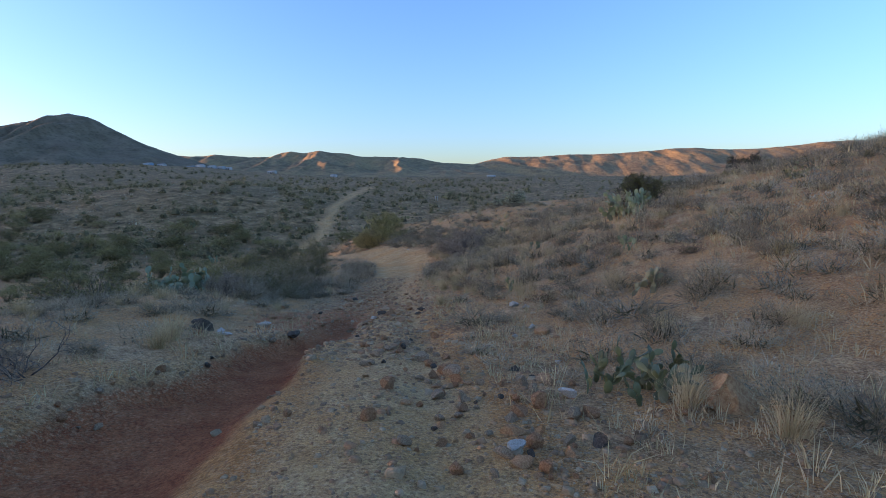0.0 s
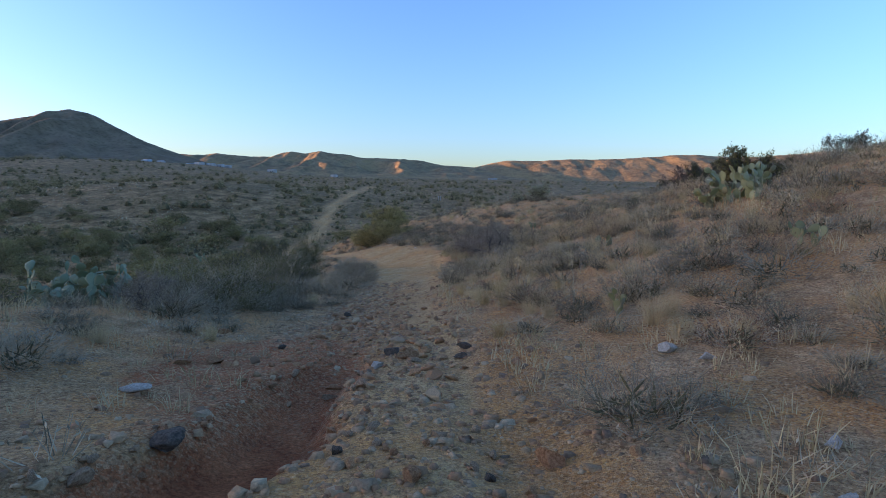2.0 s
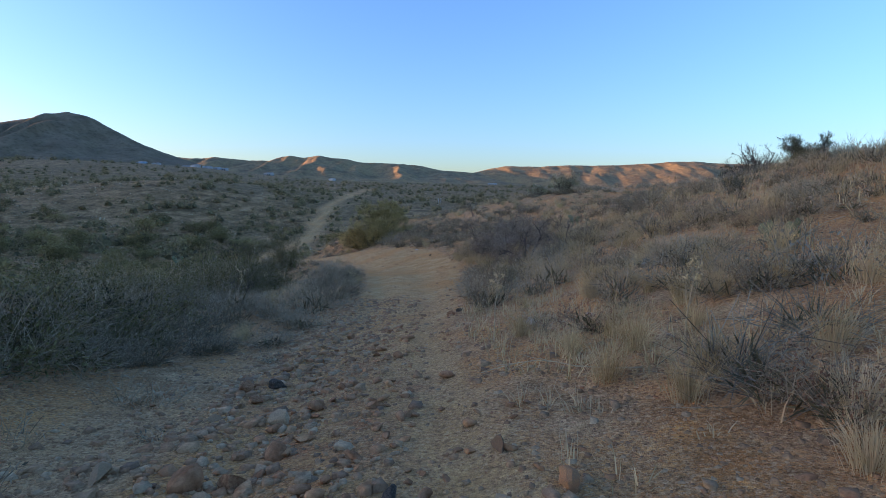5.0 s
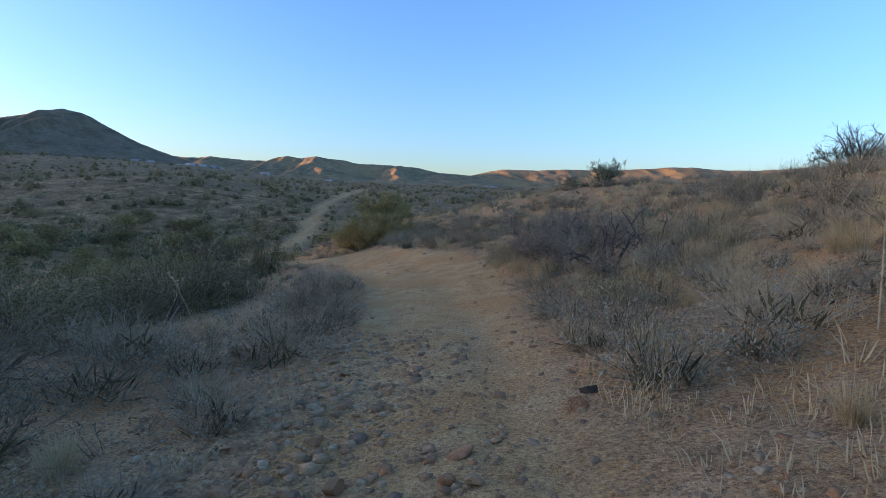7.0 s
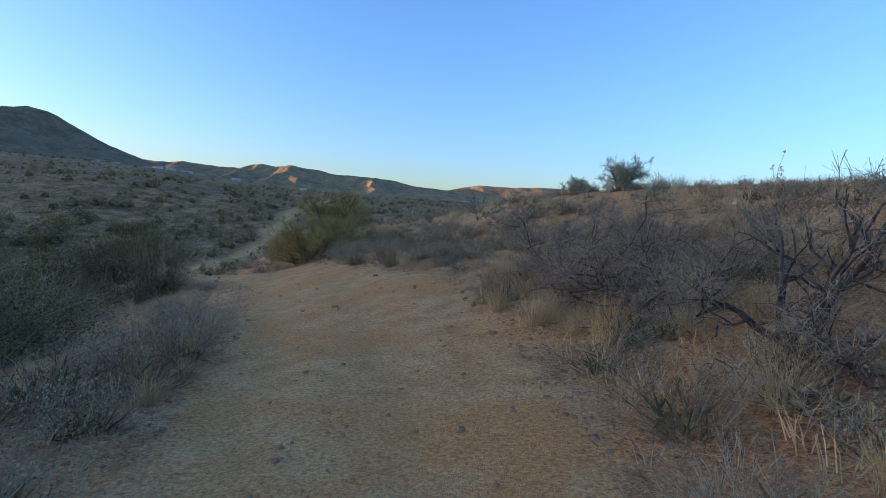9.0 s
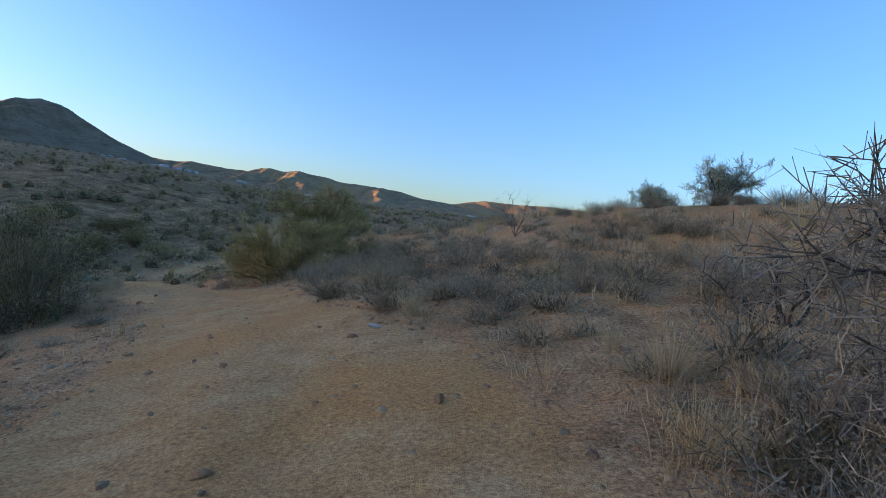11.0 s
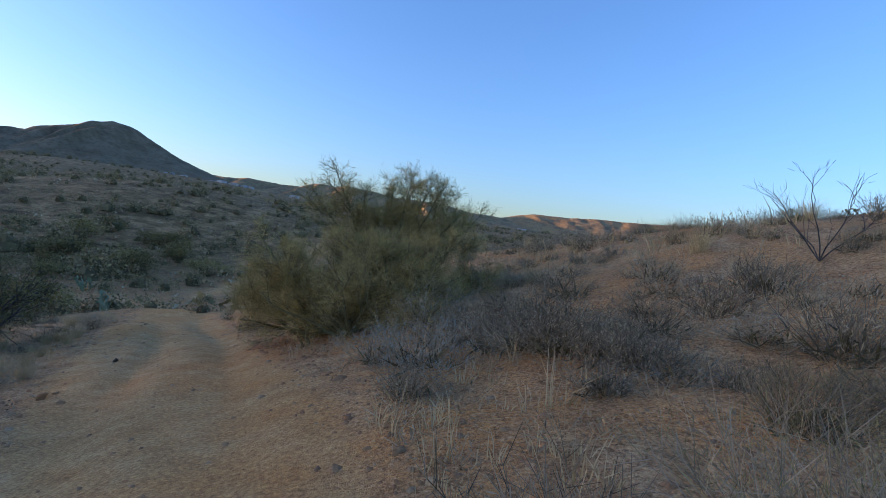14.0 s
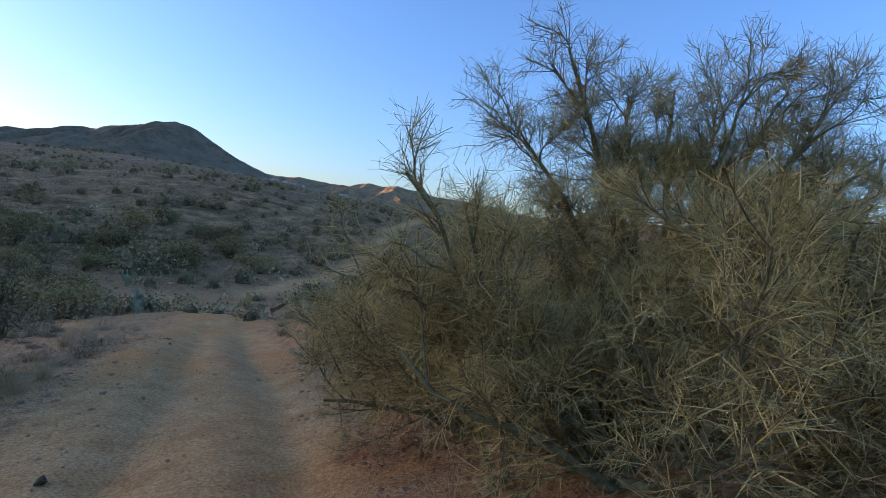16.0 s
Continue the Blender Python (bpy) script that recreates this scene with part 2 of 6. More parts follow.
def plant_material(name, dark, light, other=None, rough=0.85, per_object=True, share=0.5):
    """Stems, blades and leaves: colour wanders from plant to plant, from blade to blade and along the ground."""
    m, t, b = shader(name, rough, 0.2)
    island = t.nodes.new("ShaderNodeNewGeometry").outputs["Random Per Island"]
    info = t.nodes.new("ShaderNodeObjectInfo").outputs["Random"]
    patch = grain(t, place(t), 0.55, 3)
    plant_tone = info if per_object else ramp(t, grain(t, place(t), 1.1, 2), (0.36, 0.0), (0.64, 1.0))
    f = maths(t, "ADD", maths(t, "MULTIPLY", island, share), maths(t, "MULTIPLY", plant_tone, 1 - share))
    c = ramp(t, f, (0.12, dark), (0.88, light))
    if other:
        c = mixed(t, ramp(t, patch, (0.46, 0.0), (0.58, 0.8)), c, other)
    t.links.new(c, b.inputs["Base Color"])
    return m


def bark_material(name, dark, light):
    m, t, b = shader(name, 0.9, 0.2)
    at = place(t)
    t.links.new(ramp(t, grain(t, at, 14, 6), (0.35, dark), (0.66, light)), b.inputs["Base Color"])
    relief(t, b, grain(t, at, 60, 4), 0.7, 0.01)
    return m


def pad_material(name, base, edge):
    m, t, b = shader(name, 0.55, 0.4)
    at = place(t, True)
    info = t.nodes.new("ShaderNodeObjectInfo").outputs["Random"]
    c = mixed(t, info, base, edge)
    dots = ramp(t, cells(t, at, 26), (0.10, 1.0), (0.2, 0.0))
    c = mixed(t, ramp(t, grain(t, at, 11, 5), (0.5, 0.0), (0.72, 0.55)), c, (0.202, 0.21, 0.117))
    c = mixed(t, maths(t, "MULTIPLY", dots, 0.7), c, (0.252, 0.25, 0.159))
    t.links.new(c, b.inputs["Base Color"])
    relief(t, b, dots, 0.5, 0.01)
    return m


def hill_material(name, low, high, rock):
    m, t, b = shader(name, 0.95, 0.1)
    at = place(t)
    c = ramp(t, grain(t, at, 0.02, 9, 0.7), (0.36, low), (0.62, high))
    c = mixed(t, ramp(t, grain(t, at, 0.006, 6), (0.5, 0.0), (0.64, 0.7)), c, rock)
    c = mixed(t, ramp(t, cells(t, at, 0.09), (0.22, 0.4), (0.45, 0.0)), c, (0.075, 0.07, 0.04))
    t.links.new(c, b.inputs["Base Color"])
    relief(t, b, grain(t, at, 0.03, 8, 0.65), 0.8, 9.0)
    return m


def plain_material(name, colour, rough=0.6):
    m, t, b = shader(name, rough, 0.3)
    c = mixed(t, ramp(t, grain(t, place(t), 0.9, 5), (0.4, 0.0), (0.7, 0.35)), colour, tuple(v * 0.72 for v in colour))
    t.links.new(c, b.inputs["Base Color"])
    return m


SOIL = ground_material()
STONE = stone_material()
ORANGE_STONE = tinted_stone("orange_sandstone", (0.346, 0.176, 0.0739), (0.519, 0.304, 0.139))
WHITE_STONE = tinted_stone("pale_quartz", (0.42, 0.36, 0.28), (0.6, 0.53, 0.43))
DARK_STONE = tinted_stone("dark_basalt", (0.062, 0.05, 0.036), (0.15, 0.118, 0.082))
GREY_STONE = tinted_stone("grey_stone", (0.24, 0.155, 0.085), (0.44, 0.305, 0.175))
RED_STONE = tinted_stone("red_stone", (0.24, 0.115, 0.048), (0.43, 0.235, 0.11))
STRAW = plant_material("dry_grass", (0.281, 0.192, 0.0769), (0.748, 0.591, 0.305), (0.542, 0.414, 0.223), per_object=False, share=0.6)
GREY_TWIG = plant_material("grey_twigs", (0.0857, 0.0678, 0.0408), (0.507, 0.407, 0.252), per_object=True)
PURPLE_TWIG = plant_material("purplish_twigs", (0.13, 0.103, 0.07), (0.42, 0.34, 0.235), per_object=False, share=0.8)
GREY_LEAF = plant_material("grey_green_leaves", (0.103, 0.0906, 0.0523), (0.506, 0.443, 0.294), per_object=True)
SILVER_LEAF = plant_material("silver_leaves", (0.248, 0.246, 0.19), (0.438, 0.441, 0.348), per_object=True)
RUST_LEAF = plant_material("rusty_flower_heads", (0.0991, 0.0524, 0.0283), (0.418, 0.231, 0.123), per_object=True)
OLIVE_LEAF = plant_material("olive_leaves", (0.0595, 0.0527, 0.017), (0.238, 0.202, 0.0704), per_object=True, share=0.65)
DEEP_LEAF = plant_material("deep_green_leaves", (0.034, 0.034, 0.015), (0.13, 0.12, 0.05), per_object=True, share=0.7)
FAR_LEAF = plant_material("far_brush", (0.0935, 0.0782, 0.0306), (0.38, 0.309, 0.133), (0.3, 0.225, 0.115), per_object=False, share=0.6)
VERDE_TWIG = plant_material("palo_verde_twigs", (0.2, 0.152, 0.052), (0.64, 0.51, 0.19), per_object=False, share=0.75)
BRANCHLET = bark_material("palo_verde_branchlets", (0.12, 0.085, 0.042), (0.28, 0.21, 0.1))
VERDE_BARK = bark_material("palo_verde_bark", (0.109, 0.0979, 0.0458), (0.272, 0.242, 0.114))
SCRUB = plant_material("dry_scrub", (0.117, 0.0942, 0.0554), (0.653, 0.541, 0.343), (0.36, 0.25, 0.13), per_object=False, share=0.6)
DEAD_BARK = bark_material("weathered_wood", (0.04, 0.032, 0.026), (0.15, 0.122, 0.1))
PALE_WOOD = bark_material("bleached_stalk", (0.34, 0.265, 0.15), (0.56, 0.45, 0.27))
MOUND_TWIG = plant_material("brown_shrub_twigs", (0.1, 0.08, 0.05), (0.33, 0.265, 0.17), per_object=False, share=0.7)
MOUND_LEAF = plant_material("brown_shrub_leaves", (0.22, 0.176, 0.099), (0.572, 0.462, 0.275), per_object=True, share=0.55)
BROOM_TWIG = plant_material("green_broom_twigs", (0.11, 0.1, 0.035), (0.36, 0.31, 0.12), per_object=False, share=0.8)
BUSH_LEAF = plant_material("desert_bush_leaves", (0.088, 0.0736, 0.0256), (0.344, 0.283, 0.107), per_object=True, share=0.5)
# dark twig colour that paints the shade inside bushes and low shrubs
SHADED_TANGLE = plant_material("shaded_tangle", (0.0675, 0.054, 0.024), (0.184, 0.148, 0.068), per_object=False)
GREY_GREEN_LEAF = plant_material("grey_green_tree_leaves", (0.24, 0.225, 0.125), (0.62, 0.58, 0.34), per_object=False, share=0.8)
BANK_SHRUB = plant_material("bank_shrubs", (0.103, 0.0855, 0.0493), (0.587, 0.487, 0.311), (0.3, 0.205, 0.11), per_object=False, share=0.6)
PURPLE_SCRUB = plant_material("grey_scrub", (0.0795, 0.0738, 0.0504), (0.465, 0.424, 0.305), (0.18, 0.15, 0.1), per_object=False, share=0.6)
PAD_GREEN = pad_material("prickly_pear_pads", (0.12, 0.125, 0.045), (0.23, 0.225, 0.095))
PAD_DARK = pad_material("dark_pads", (0.075, 0.078, 0.03), (0.16, 0.16, 0.062))
PAD_PALE = pad_material("pale_pads", (0.22, 0.225, 0.09), (0.36, 0.35, 0.17))
PAD_BLUE = pad_material("blue_green_pads", (0.13, 0.165, 0.085), (0.22, 0.255, 0.14))
PAD_DRY = pad_material("yellowed_pads", (0.17, 0.155, 0.075), (0.26, 0.235, 0.13))
HILL_LEFT = hill_material("dark_hillside", (0.14, 0.11, 0.065), (0.25, 0.195, 0.12), (0.21, 0.155, 0.1))
HILL_FAR = hill_material("far_hillside", (0.175, 0.13, 0.075), (0.34, 0.255, 0.13), (0.37, 0.26, 0.12))


# ---------------------------------------------------------------- building helpers
def raw_mesh(name, verts, faces, material, smooth=False, inner=0):
    """A mesh from an array of places and one array (or several) of triangles or quads; the last inner faces take the second material."""
    groups = faces if isinstance(faces, list) else [faces]
    groups = [np.asarray(g, np.int32) for g in groups if len(g)]
    me = bpy.data.meshes.new(name)
    me.vertices.add(len(verts))
    me.vertices.foreach_set("co", np.asarray(verts, np.float32).ravel())
    loops = np.concatenate([g.ravel() for g in groups])
    sizes = np.concatenate([np.full(len(g), g.shape[1], np.int32) for g in groups])
    me.loops.add(len(loops))
    me.loops.foreach_set("vertex_index", loops)
    me.polygons.add(len(sizes))
    me.polygons.foreach_set("loop_start", np.concatenate([[0], np.cumsum(sizes)[:-1]]).astype(np.int32))
    if smooth:
        me.polygons.foreach_set("use_smooth", np.ones(len(sizes), bool))
    for m in material if isinstance(material, (list, tuple)) else [material]:
        me.materials.append(m)
    if inner:
        slot = np.zeros(len(sizes), np.int32)
        slot[-inner:] = 1
        me.polygons.foreach_set("material_index", slot)
    me.update(calc_edges=True)
    return me


def part(name, me, parent, label=""):
    ob = new(name, me)
    ob.parent = parent
    return tagged(ob, label) if label else ob


def base(name, x, y, z, turn=0.0, size=1.0):
    ob = new(name)
    ob.empty_display_size = 0.2
    ob.matrix_basis = pose(x, y, z, 0, 0, turn) @ Matrix.Scale(size, 4)
    return ob


def perpendicular(way, rng):
    side = np.cross(way, rng.normal(size=way.shape))
    return side / (np.linalg.norm(side, axis=1, keepdims=True) + 1e-9)


def ribbons(a, b, wa, wb, rng):
    """Flat blades from a to b."""
    way = b - a
    side = perpendicular(way, rng)
    wa, wb = np.broadcast_to(wa, len(a))[:, None] / 2, np.broadcast_to(wb, len(a))[:, None] / 2
    v = np.stack([a - side * wa, a + side * wa, b + side * wb, b - side * wb], 1).reshape(-1, 3)
    return v, np.arange(len(v)).reshape(-1, 4)


def rods(a, b, ra, rb, rng, n=3):
    """Tapered twigs with n sides from a to b."""
    way = b - a
    u = perpendicular(way, rng)
    w = np.cross(way / (np.linalg.norm(way, axis=1, keepdims=True) + 1e-9), u)
    ra, rb = np.broadcast_to(ra, len(a))[:, None], np.broadcast_to(rb, len(a))[:, None]
    rings = []
    for p, r in ((a, ra), (b, rb)):
        rings += [p + r * (math.cos(k * math.tau / n) * u + math.sin(k * math.tau / n) * w) for k in range(n)]
    v = np.stack(rings, 1).reshape(-1, 3)
    f = np.array([[k, (k + 1) % n, n + (k + 1) % n, n + k] for k in range(n)])
    return v, (np.arange(len(a))[:, None, None] * 2 * n + f).reshape(-1, 4)


def leaves(at, size, rng, slim=0.45, rise=0.4):
    """Small pointed leaves of any turn."""
    way = rng.normal(size=at.shape)
    way[:, 2] += rise
    way /= np.linalg.norm(way, axis=1, keepdims=True) + 1e-9
    side = perpendicular(way, rng)
    s = np.broadcast_to(size, len(at))[:, None]
    v = np.stack([at, at + way * s * 0.5 + side * s * slim * 0.5, at + way * s, at + way * s * 0.5 - side * s * slim * 0.5], 1).reshape(-1, 3)
    return v, np.arange(len(v)).reshape(-1, 4)


def joined(*pieces):
    verts, faces, n = [], [], 0
    for v, f in pieces:
        verts.append(v)
        faces.append(np.asarray(f) + n)
        n += len(v)
    return np.concatenate(verts), faces


def along(a, b, rng, count, low=0.25):
    """Places along the twigs a-b."""
    i = rng.integers(0, len(a), count)
    s = rng.uniform(low, 1.0, (count, 1))
    return a[i] + (b[i] - a[i]) * s, (b - a)[i]


# ---------------------------------------------------------------- ground: one sheet to the horizon
def graded(low, high, fine, reach, growth=1.085):
    mid = np.arange(low, high + fine / 2, fine)
    out, d, s = [], 0.0, fine
    while d < reach:
        s *= growth
        d += s
        out.append(d)
    out = np.array(out)
    return np.concatenate([(low - out)[::-1], mid, high + out])


def build_ground():
    xs, ys = graded(-16, 12, 0.23, 3600, 1.115), graded(2, 80, 0.26, 3900, 1.115)
    ys = ys[ys > -500]
    gx, gy = np.meshgrid(xs, ys)
    x, y = gx.ravel(), gy.ravel()
    z = height(x, y)
    n, k = len(xs), len(ys)
    i = np.arange(k - 1)[:, None] * n + np.arange(n - 1)
    faces = np.stack([i, i + 1, i + n + 1, i + n], -1).reshape(-1, 4)
    me = raw_mesh("ground", np.stack([x, y, z], 1), faces, SOIL, smooth=True)
    soil = me.color_attributes.new("soil", "FLOAT_COLOR", "POINT")
    track = np.clip(np.maximum(trackness(x, y), 0.8 * far_track(x, y)), 0, 1)
    bank = 1.7 * np.exp(-(((x + 9.2) / 0.9) ** 2) - ((y - 57.3) / 2.0) ** 2)
    rubble = np.exp(-(((x - centre(y) + 0.3) / 1.3) ** 2)) * step(13, 16, y) * (1 - step(22, 27, y))
    spill = 1.6 * np.exp(-(((x + 3.7 + 0.12 * (y - 14.5)) / 1.5) ** 2 + ((y - 14.9) / 2.9) ** 2) ** 1.3) * (0.75 + 0.8 * fractal(x * 1.1, y * 0.9, 3, 77))
    red = np.clip(np.maximum(np.maximum(gully(x, y) * 1.25 * 0.95, spill), 0.38 * np.maximum(bank, rubble)), 0, 0.95)
    far = step(45, 110, np.hypot(x + 3, y - 25)) * (1 - far_track(x, y))
    stones = (1 - 0.9 * far) * np.clip(0.75 * (1 - track) + track * (0.55 - 0.35 * step(26, 34, y)) - 0.6 * gully(x, y) * (1 - 0.5 * step(11, 13.5, y)), 0, 1)
    data = np.stack([track, red, far, stones], 1).astype(np.float32)
    soil.data.foreach_set("color", data.ravel())
    sand = me.color_attributes.new("sand", "FLOAT_COLOR", "POINT")
    streak = 1.1 * np.exp(-(((x - 0.95 + 0.16 * (y - 5)) / 0.42) ** 2)) * step(3, 5, y) * (1 - step(10, 14, y))
    streak = np.maximum(streak, 1.1 * np.exp(-(((x + 1.75 + 0.08 * (y - 5)) / 0.4) ** 2)) * step(2, 4, y) * (1 - step(8, 11, y)))
    streak = np.maximum(streak, np.exp(-(((x + 0.4 - 0.06 * (y - 11)) / 0.5) ** 2)) * step(9, 12, y) * (1 - step(18, 22, y)))
    patches = step(0.12, 0.34, fractal(x * 0.42, y * 0.42, 3, 91)) * step(1.4, 3.0, x - centre(y)) * 0.6
    amount = np.clip(np.maximum(streak, patches * (1 - far)), 0, 1)
    sand.data.foreach_set("color", np.stack([amount, amount, amount, np.ones_like(amount)], 1).astype(np.float32).ravel())
    tagged(new("ground", me), "dry gravelly desert soil with a dirt track", "ground", kind="structure")


build_ground()


# ---------------------------------------------------------------- mountains
def mountain(name, label, x0, x1, y0, y1, outline, material, seed, nx=170, ny=60, foot=60.0, carve=1.0):
    """A range: outline gives the crest's height along x between x0 and x1; the slopes fall to both sides in ribs."""
    s = np.linspace(0, 1, nx)
    v = np.linspace(0, 1, ny)
    gs, gv = np.meshgrid(s, v)
    x = x0 + (x1 - x0) * gs
    y = y0 + (y1 - y0) * gv
    crest = np.interp(gs, [p[0] for p in outline], [p[1] for p in outline])
    bend = gs * nx + 5.0 * fractal(gs * nx / 20.0, gv * 3.0, 3, seed + 2)
    rib = fractal(bend / 9.0, gv * 3.5, 4, seed)
    fold = np.abs(fractal(bend / 19.0 + 0.25 * gv, gv * 2.4, 4, seed + 5)) * carve
    prof = np.where(gv < 0.62, step(0, 1, gv / 0.62) * 0.45 + 0.55 * gv / 0.62, 1 - step(0, 1, (gv - 0.62) / 0.38))
    z = foot + (crest - foot) * np.clip(prof * (1 - (fold * 0.75 + 0.14 * rib) * np.sin(np.pi * np.clip(gv / 0.64, 0, 1)) ** 0.8), -0.2, 1.2)
    z = z + (crest - foot) * 0.012 * fractal(gs * nx / 4.0, gv * 9, 3, seed + 9)
    i = np.arange(ny - 1)[:, None] * nx + np.arange(nx - 1)
    faces = np.stack([i, i + 1, i + nx + 1, i + nx], -1).reshape(-1, 4)
    me = raw_mesh(name, np.stack([x, y, z], -1).reshape(-1, 3), faces, material, smooth=True)
    return tagged(new(name, me), label, "mountain", kind="structure")


mountain("mountain_peak", "dark scrub-covered conical mountain with a sunlit summit", -2150, -640, 1080, 2180,
         [(s * 0.881, z) for s, z in ((0.0, 165), (0.12, 190), (0.21, 202), (0.30, 217), (0.385, 234), (0.46, 226), (0.525, 262), (0.6, 271), (0.635, 283), (0.66, 290), (0.70, 280), (0.72, 268),
          (0.77, 233), (0.815, 202), (0.84, 187), (0.925, 149), (1.0, 118), (1.135, 30))], HILL_LEFT, 3, nx=190, ny=80, foot=40)
mountain("mountain_range", "shaded far mountain range with orange sunlit ribs", -1500, 330, 1900, 2950,
         [(0.0, 205), (0.09, 218), (0.143, 207), (0.196, 220), (0.286, 205), (0.347, 207), (0.378, 226), (0.40, 231), (0.438, 222), (0.475, 233), (0.528, 221),
          (0.587, 207), (0.678, 201), (0.745, 194), (0.797, 175), (0.884, 166), (1.0, 120)], HILL_FAR, 14, nx=230, ny=80, foot=70)
mountain("mountain_mesa", "low far mesa glowing orange in the last sunlight", 40, 2700, 2180, 2990,
         [(0.0, 150), (0.032, 172), (0.066, 196), (0.093, 207), (0.163, 208), (0.217, 217), (0.313, 224), (0.4, 241), (0.45, 248), (0.516, 238), (0.57, 240), (0.633, 255), (0.717, 278), (1.0, 300)],
         HILL_FAR, 33, nx=260, ny=80, foot=55, carve=0.16)


def shade_ridge():
    """The long ridge behind the traveller, towards the sun, in whose shade the valley lies."""
    n, k, away = 160, 16, 7000
    u, v = np.meshgrid(np.linspace(-2000, 4200, n), np.linspace(-1, 1, k))
    x = SUN_FROM[0] * (away + v * 1500) + SUN_FROM[1] * u
    y = SUN_FROM[1] * (away + v * 1500) - SUN_FROM[0] * u
    top = away * math.tan(SUN_ELEVATION) + 136 + 20 * (1 - step(1500, 2000, u)) - 20 * step(1900, 2300, u) + 14 * fractal(u / 420, v * 0, 4, 77)
    top = top * step(-2000, -1000, u) * (1 - step(3300, 4200, u))
    z = -60 + (60 + top) * (1 - step(0, 1, np.abs(v)))
    i = np.arange(k - 1)[:, None] * n + np.arange(n - 1)
    me = raw_mesh("mountain_behind", np.stack([x, y, z], -1).reshape(-1, 3), np.stack([i, i + 1, i + n + 1, i + n], -1).reshape(-1, 4), HILL_LEFT, smooth=True)
    tagged(new("mountain_behind", me), "long mountain ridge that shades the valley", "mountain", kind="structure")


shade_ridge()


# ---------------------------------------------------------------- plants
def unit(v):
    return v / (np.linalg.norm(v, axis=1, keepdims=True) + 1e-9)


def grow(rng, start, way, length, segs, wander, lift):
    """Crooked shoots. Returns the segments' ends, and how far along its shoot each begins."""
    a, b, f = [], [], []
    p, d = start, unit(way)
    for k in range(segs):
        d = unit(d + rng.normal(size=d.shape) * wander + np.array([0, 0, lift]))
        q = p + d * (length / segs)[:, None]
        a.append(p), b.append(q), f.append(np.full(len(p), k / segs))
        p = q
    return np.concatenate(a), np.concatenate(b), np.concatenate(f)


def branchwork(rng, start, way, levels, first=None):
    """Levels of (children, length, segments, wander, lift, thick, thin, spread, from): returns (a, b, ra, rb) for each level. first: ready limbs in place of level one."""
    out = []
    for k, (count, length, segs, wander, lift, thick, thin, spread, low) in enumerate(levels):
        if k:
            n = count * shoots
            w = 0.3 + f
            w[f < low] = 0
            i = rng.choice(len(a), n, p=w / w.sum())
            s = rng.uniform(0, 1, (n, 1))
            start = a[i] + (b[i] - a[i]) * s
            way = unit(b[i] - a[i]) * (1 - spread) + unit(rng.normal(size=(n, 3))) * spread
            size = length * rng.uniform(0.55, 1.25, n) * (1.2 - 0.6 * f[i])
        else:
            n = len(start)
            size = length * rng.uniform(0.7, 1.15, n)
        a, b, f = first if first and not k else grow(rng, start, way, size, segs, wander, lift)
        shoots = n
        ra = thick + (thin - thick) * f
        rb = thick + (thin - thick) * np.minimum(f + 1 / segs, 1)
        out.append((a, b, ra, rb))
    return out


def limbs_to(rng, tips, segs, belly=0.3, wander=0.07):
    """Crooked limbs from one root to the given tips, rising first and then leaning out."""
    tips = np.asarray(tips, float)
    root = np.concatenate([rng.normal(0, 0.1, (len(tips), 2)), np.full((len(tips), 1), -0.1)], 1)
    knee = root * (1 - belly) + tips * belly
    knee[:, 2] = tips[:, 2] * (0.4 + 0.2 * rng.uniform(size=len(tips)))
    long = np.linalg.norm(tips - root, axis=1)[:, None]
    rows = []
    for k in range(segs + 1):
        u = k / segs
        rows.append(root * (1 - u) ** 2 + knee * 2 * u * (1 - u) + tips * u * u + rng.normal(0, wander, tips.shape) * long * 0.25 * math.sin(math.pi * u))
    f = np.repeat(np.arange(segs) / segs, len(tips))
    return root, (np.concatenate(rows[:-1]), np.concatenate(rows[1:]), f)


def dome(rng, n, lean=0.9, up=0.75):
    """Ways out of a root, over a dome."""
    turn = rng.uniform(0, math.tau, n)
    out = np.sqrt(rng.uniform(0, 1, n)) * lean
    return unit(np.stack([np.cos(turn) * out, np.sin(turn) * out, np.full(n, up)], 1))


def shaded_hearts(rng, x, y, z, wide, tall):
    """The shaded inside of each bush as a dark-coloured core: an uneven six-sided mound, each quad with corners of its
    own.
    """
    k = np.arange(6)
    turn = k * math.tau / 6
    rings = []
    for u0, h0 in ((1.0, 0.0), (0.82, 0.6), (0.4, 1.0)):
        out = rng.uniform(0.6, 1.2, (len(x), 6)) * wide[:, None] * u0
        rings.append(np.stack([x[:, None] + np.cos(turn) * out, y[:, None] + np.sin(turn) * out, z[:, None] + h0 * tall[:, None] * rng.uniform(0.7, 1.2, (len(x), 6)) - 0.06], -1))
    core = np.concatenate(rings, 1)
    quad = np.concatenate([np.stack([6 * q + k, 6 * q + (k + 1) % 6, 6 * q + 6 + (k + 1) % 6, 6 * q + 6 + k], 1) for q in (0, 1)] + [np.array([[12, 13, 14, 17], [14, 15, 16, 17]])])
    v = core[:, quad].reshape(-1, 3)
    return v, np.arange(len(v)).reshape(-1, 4)


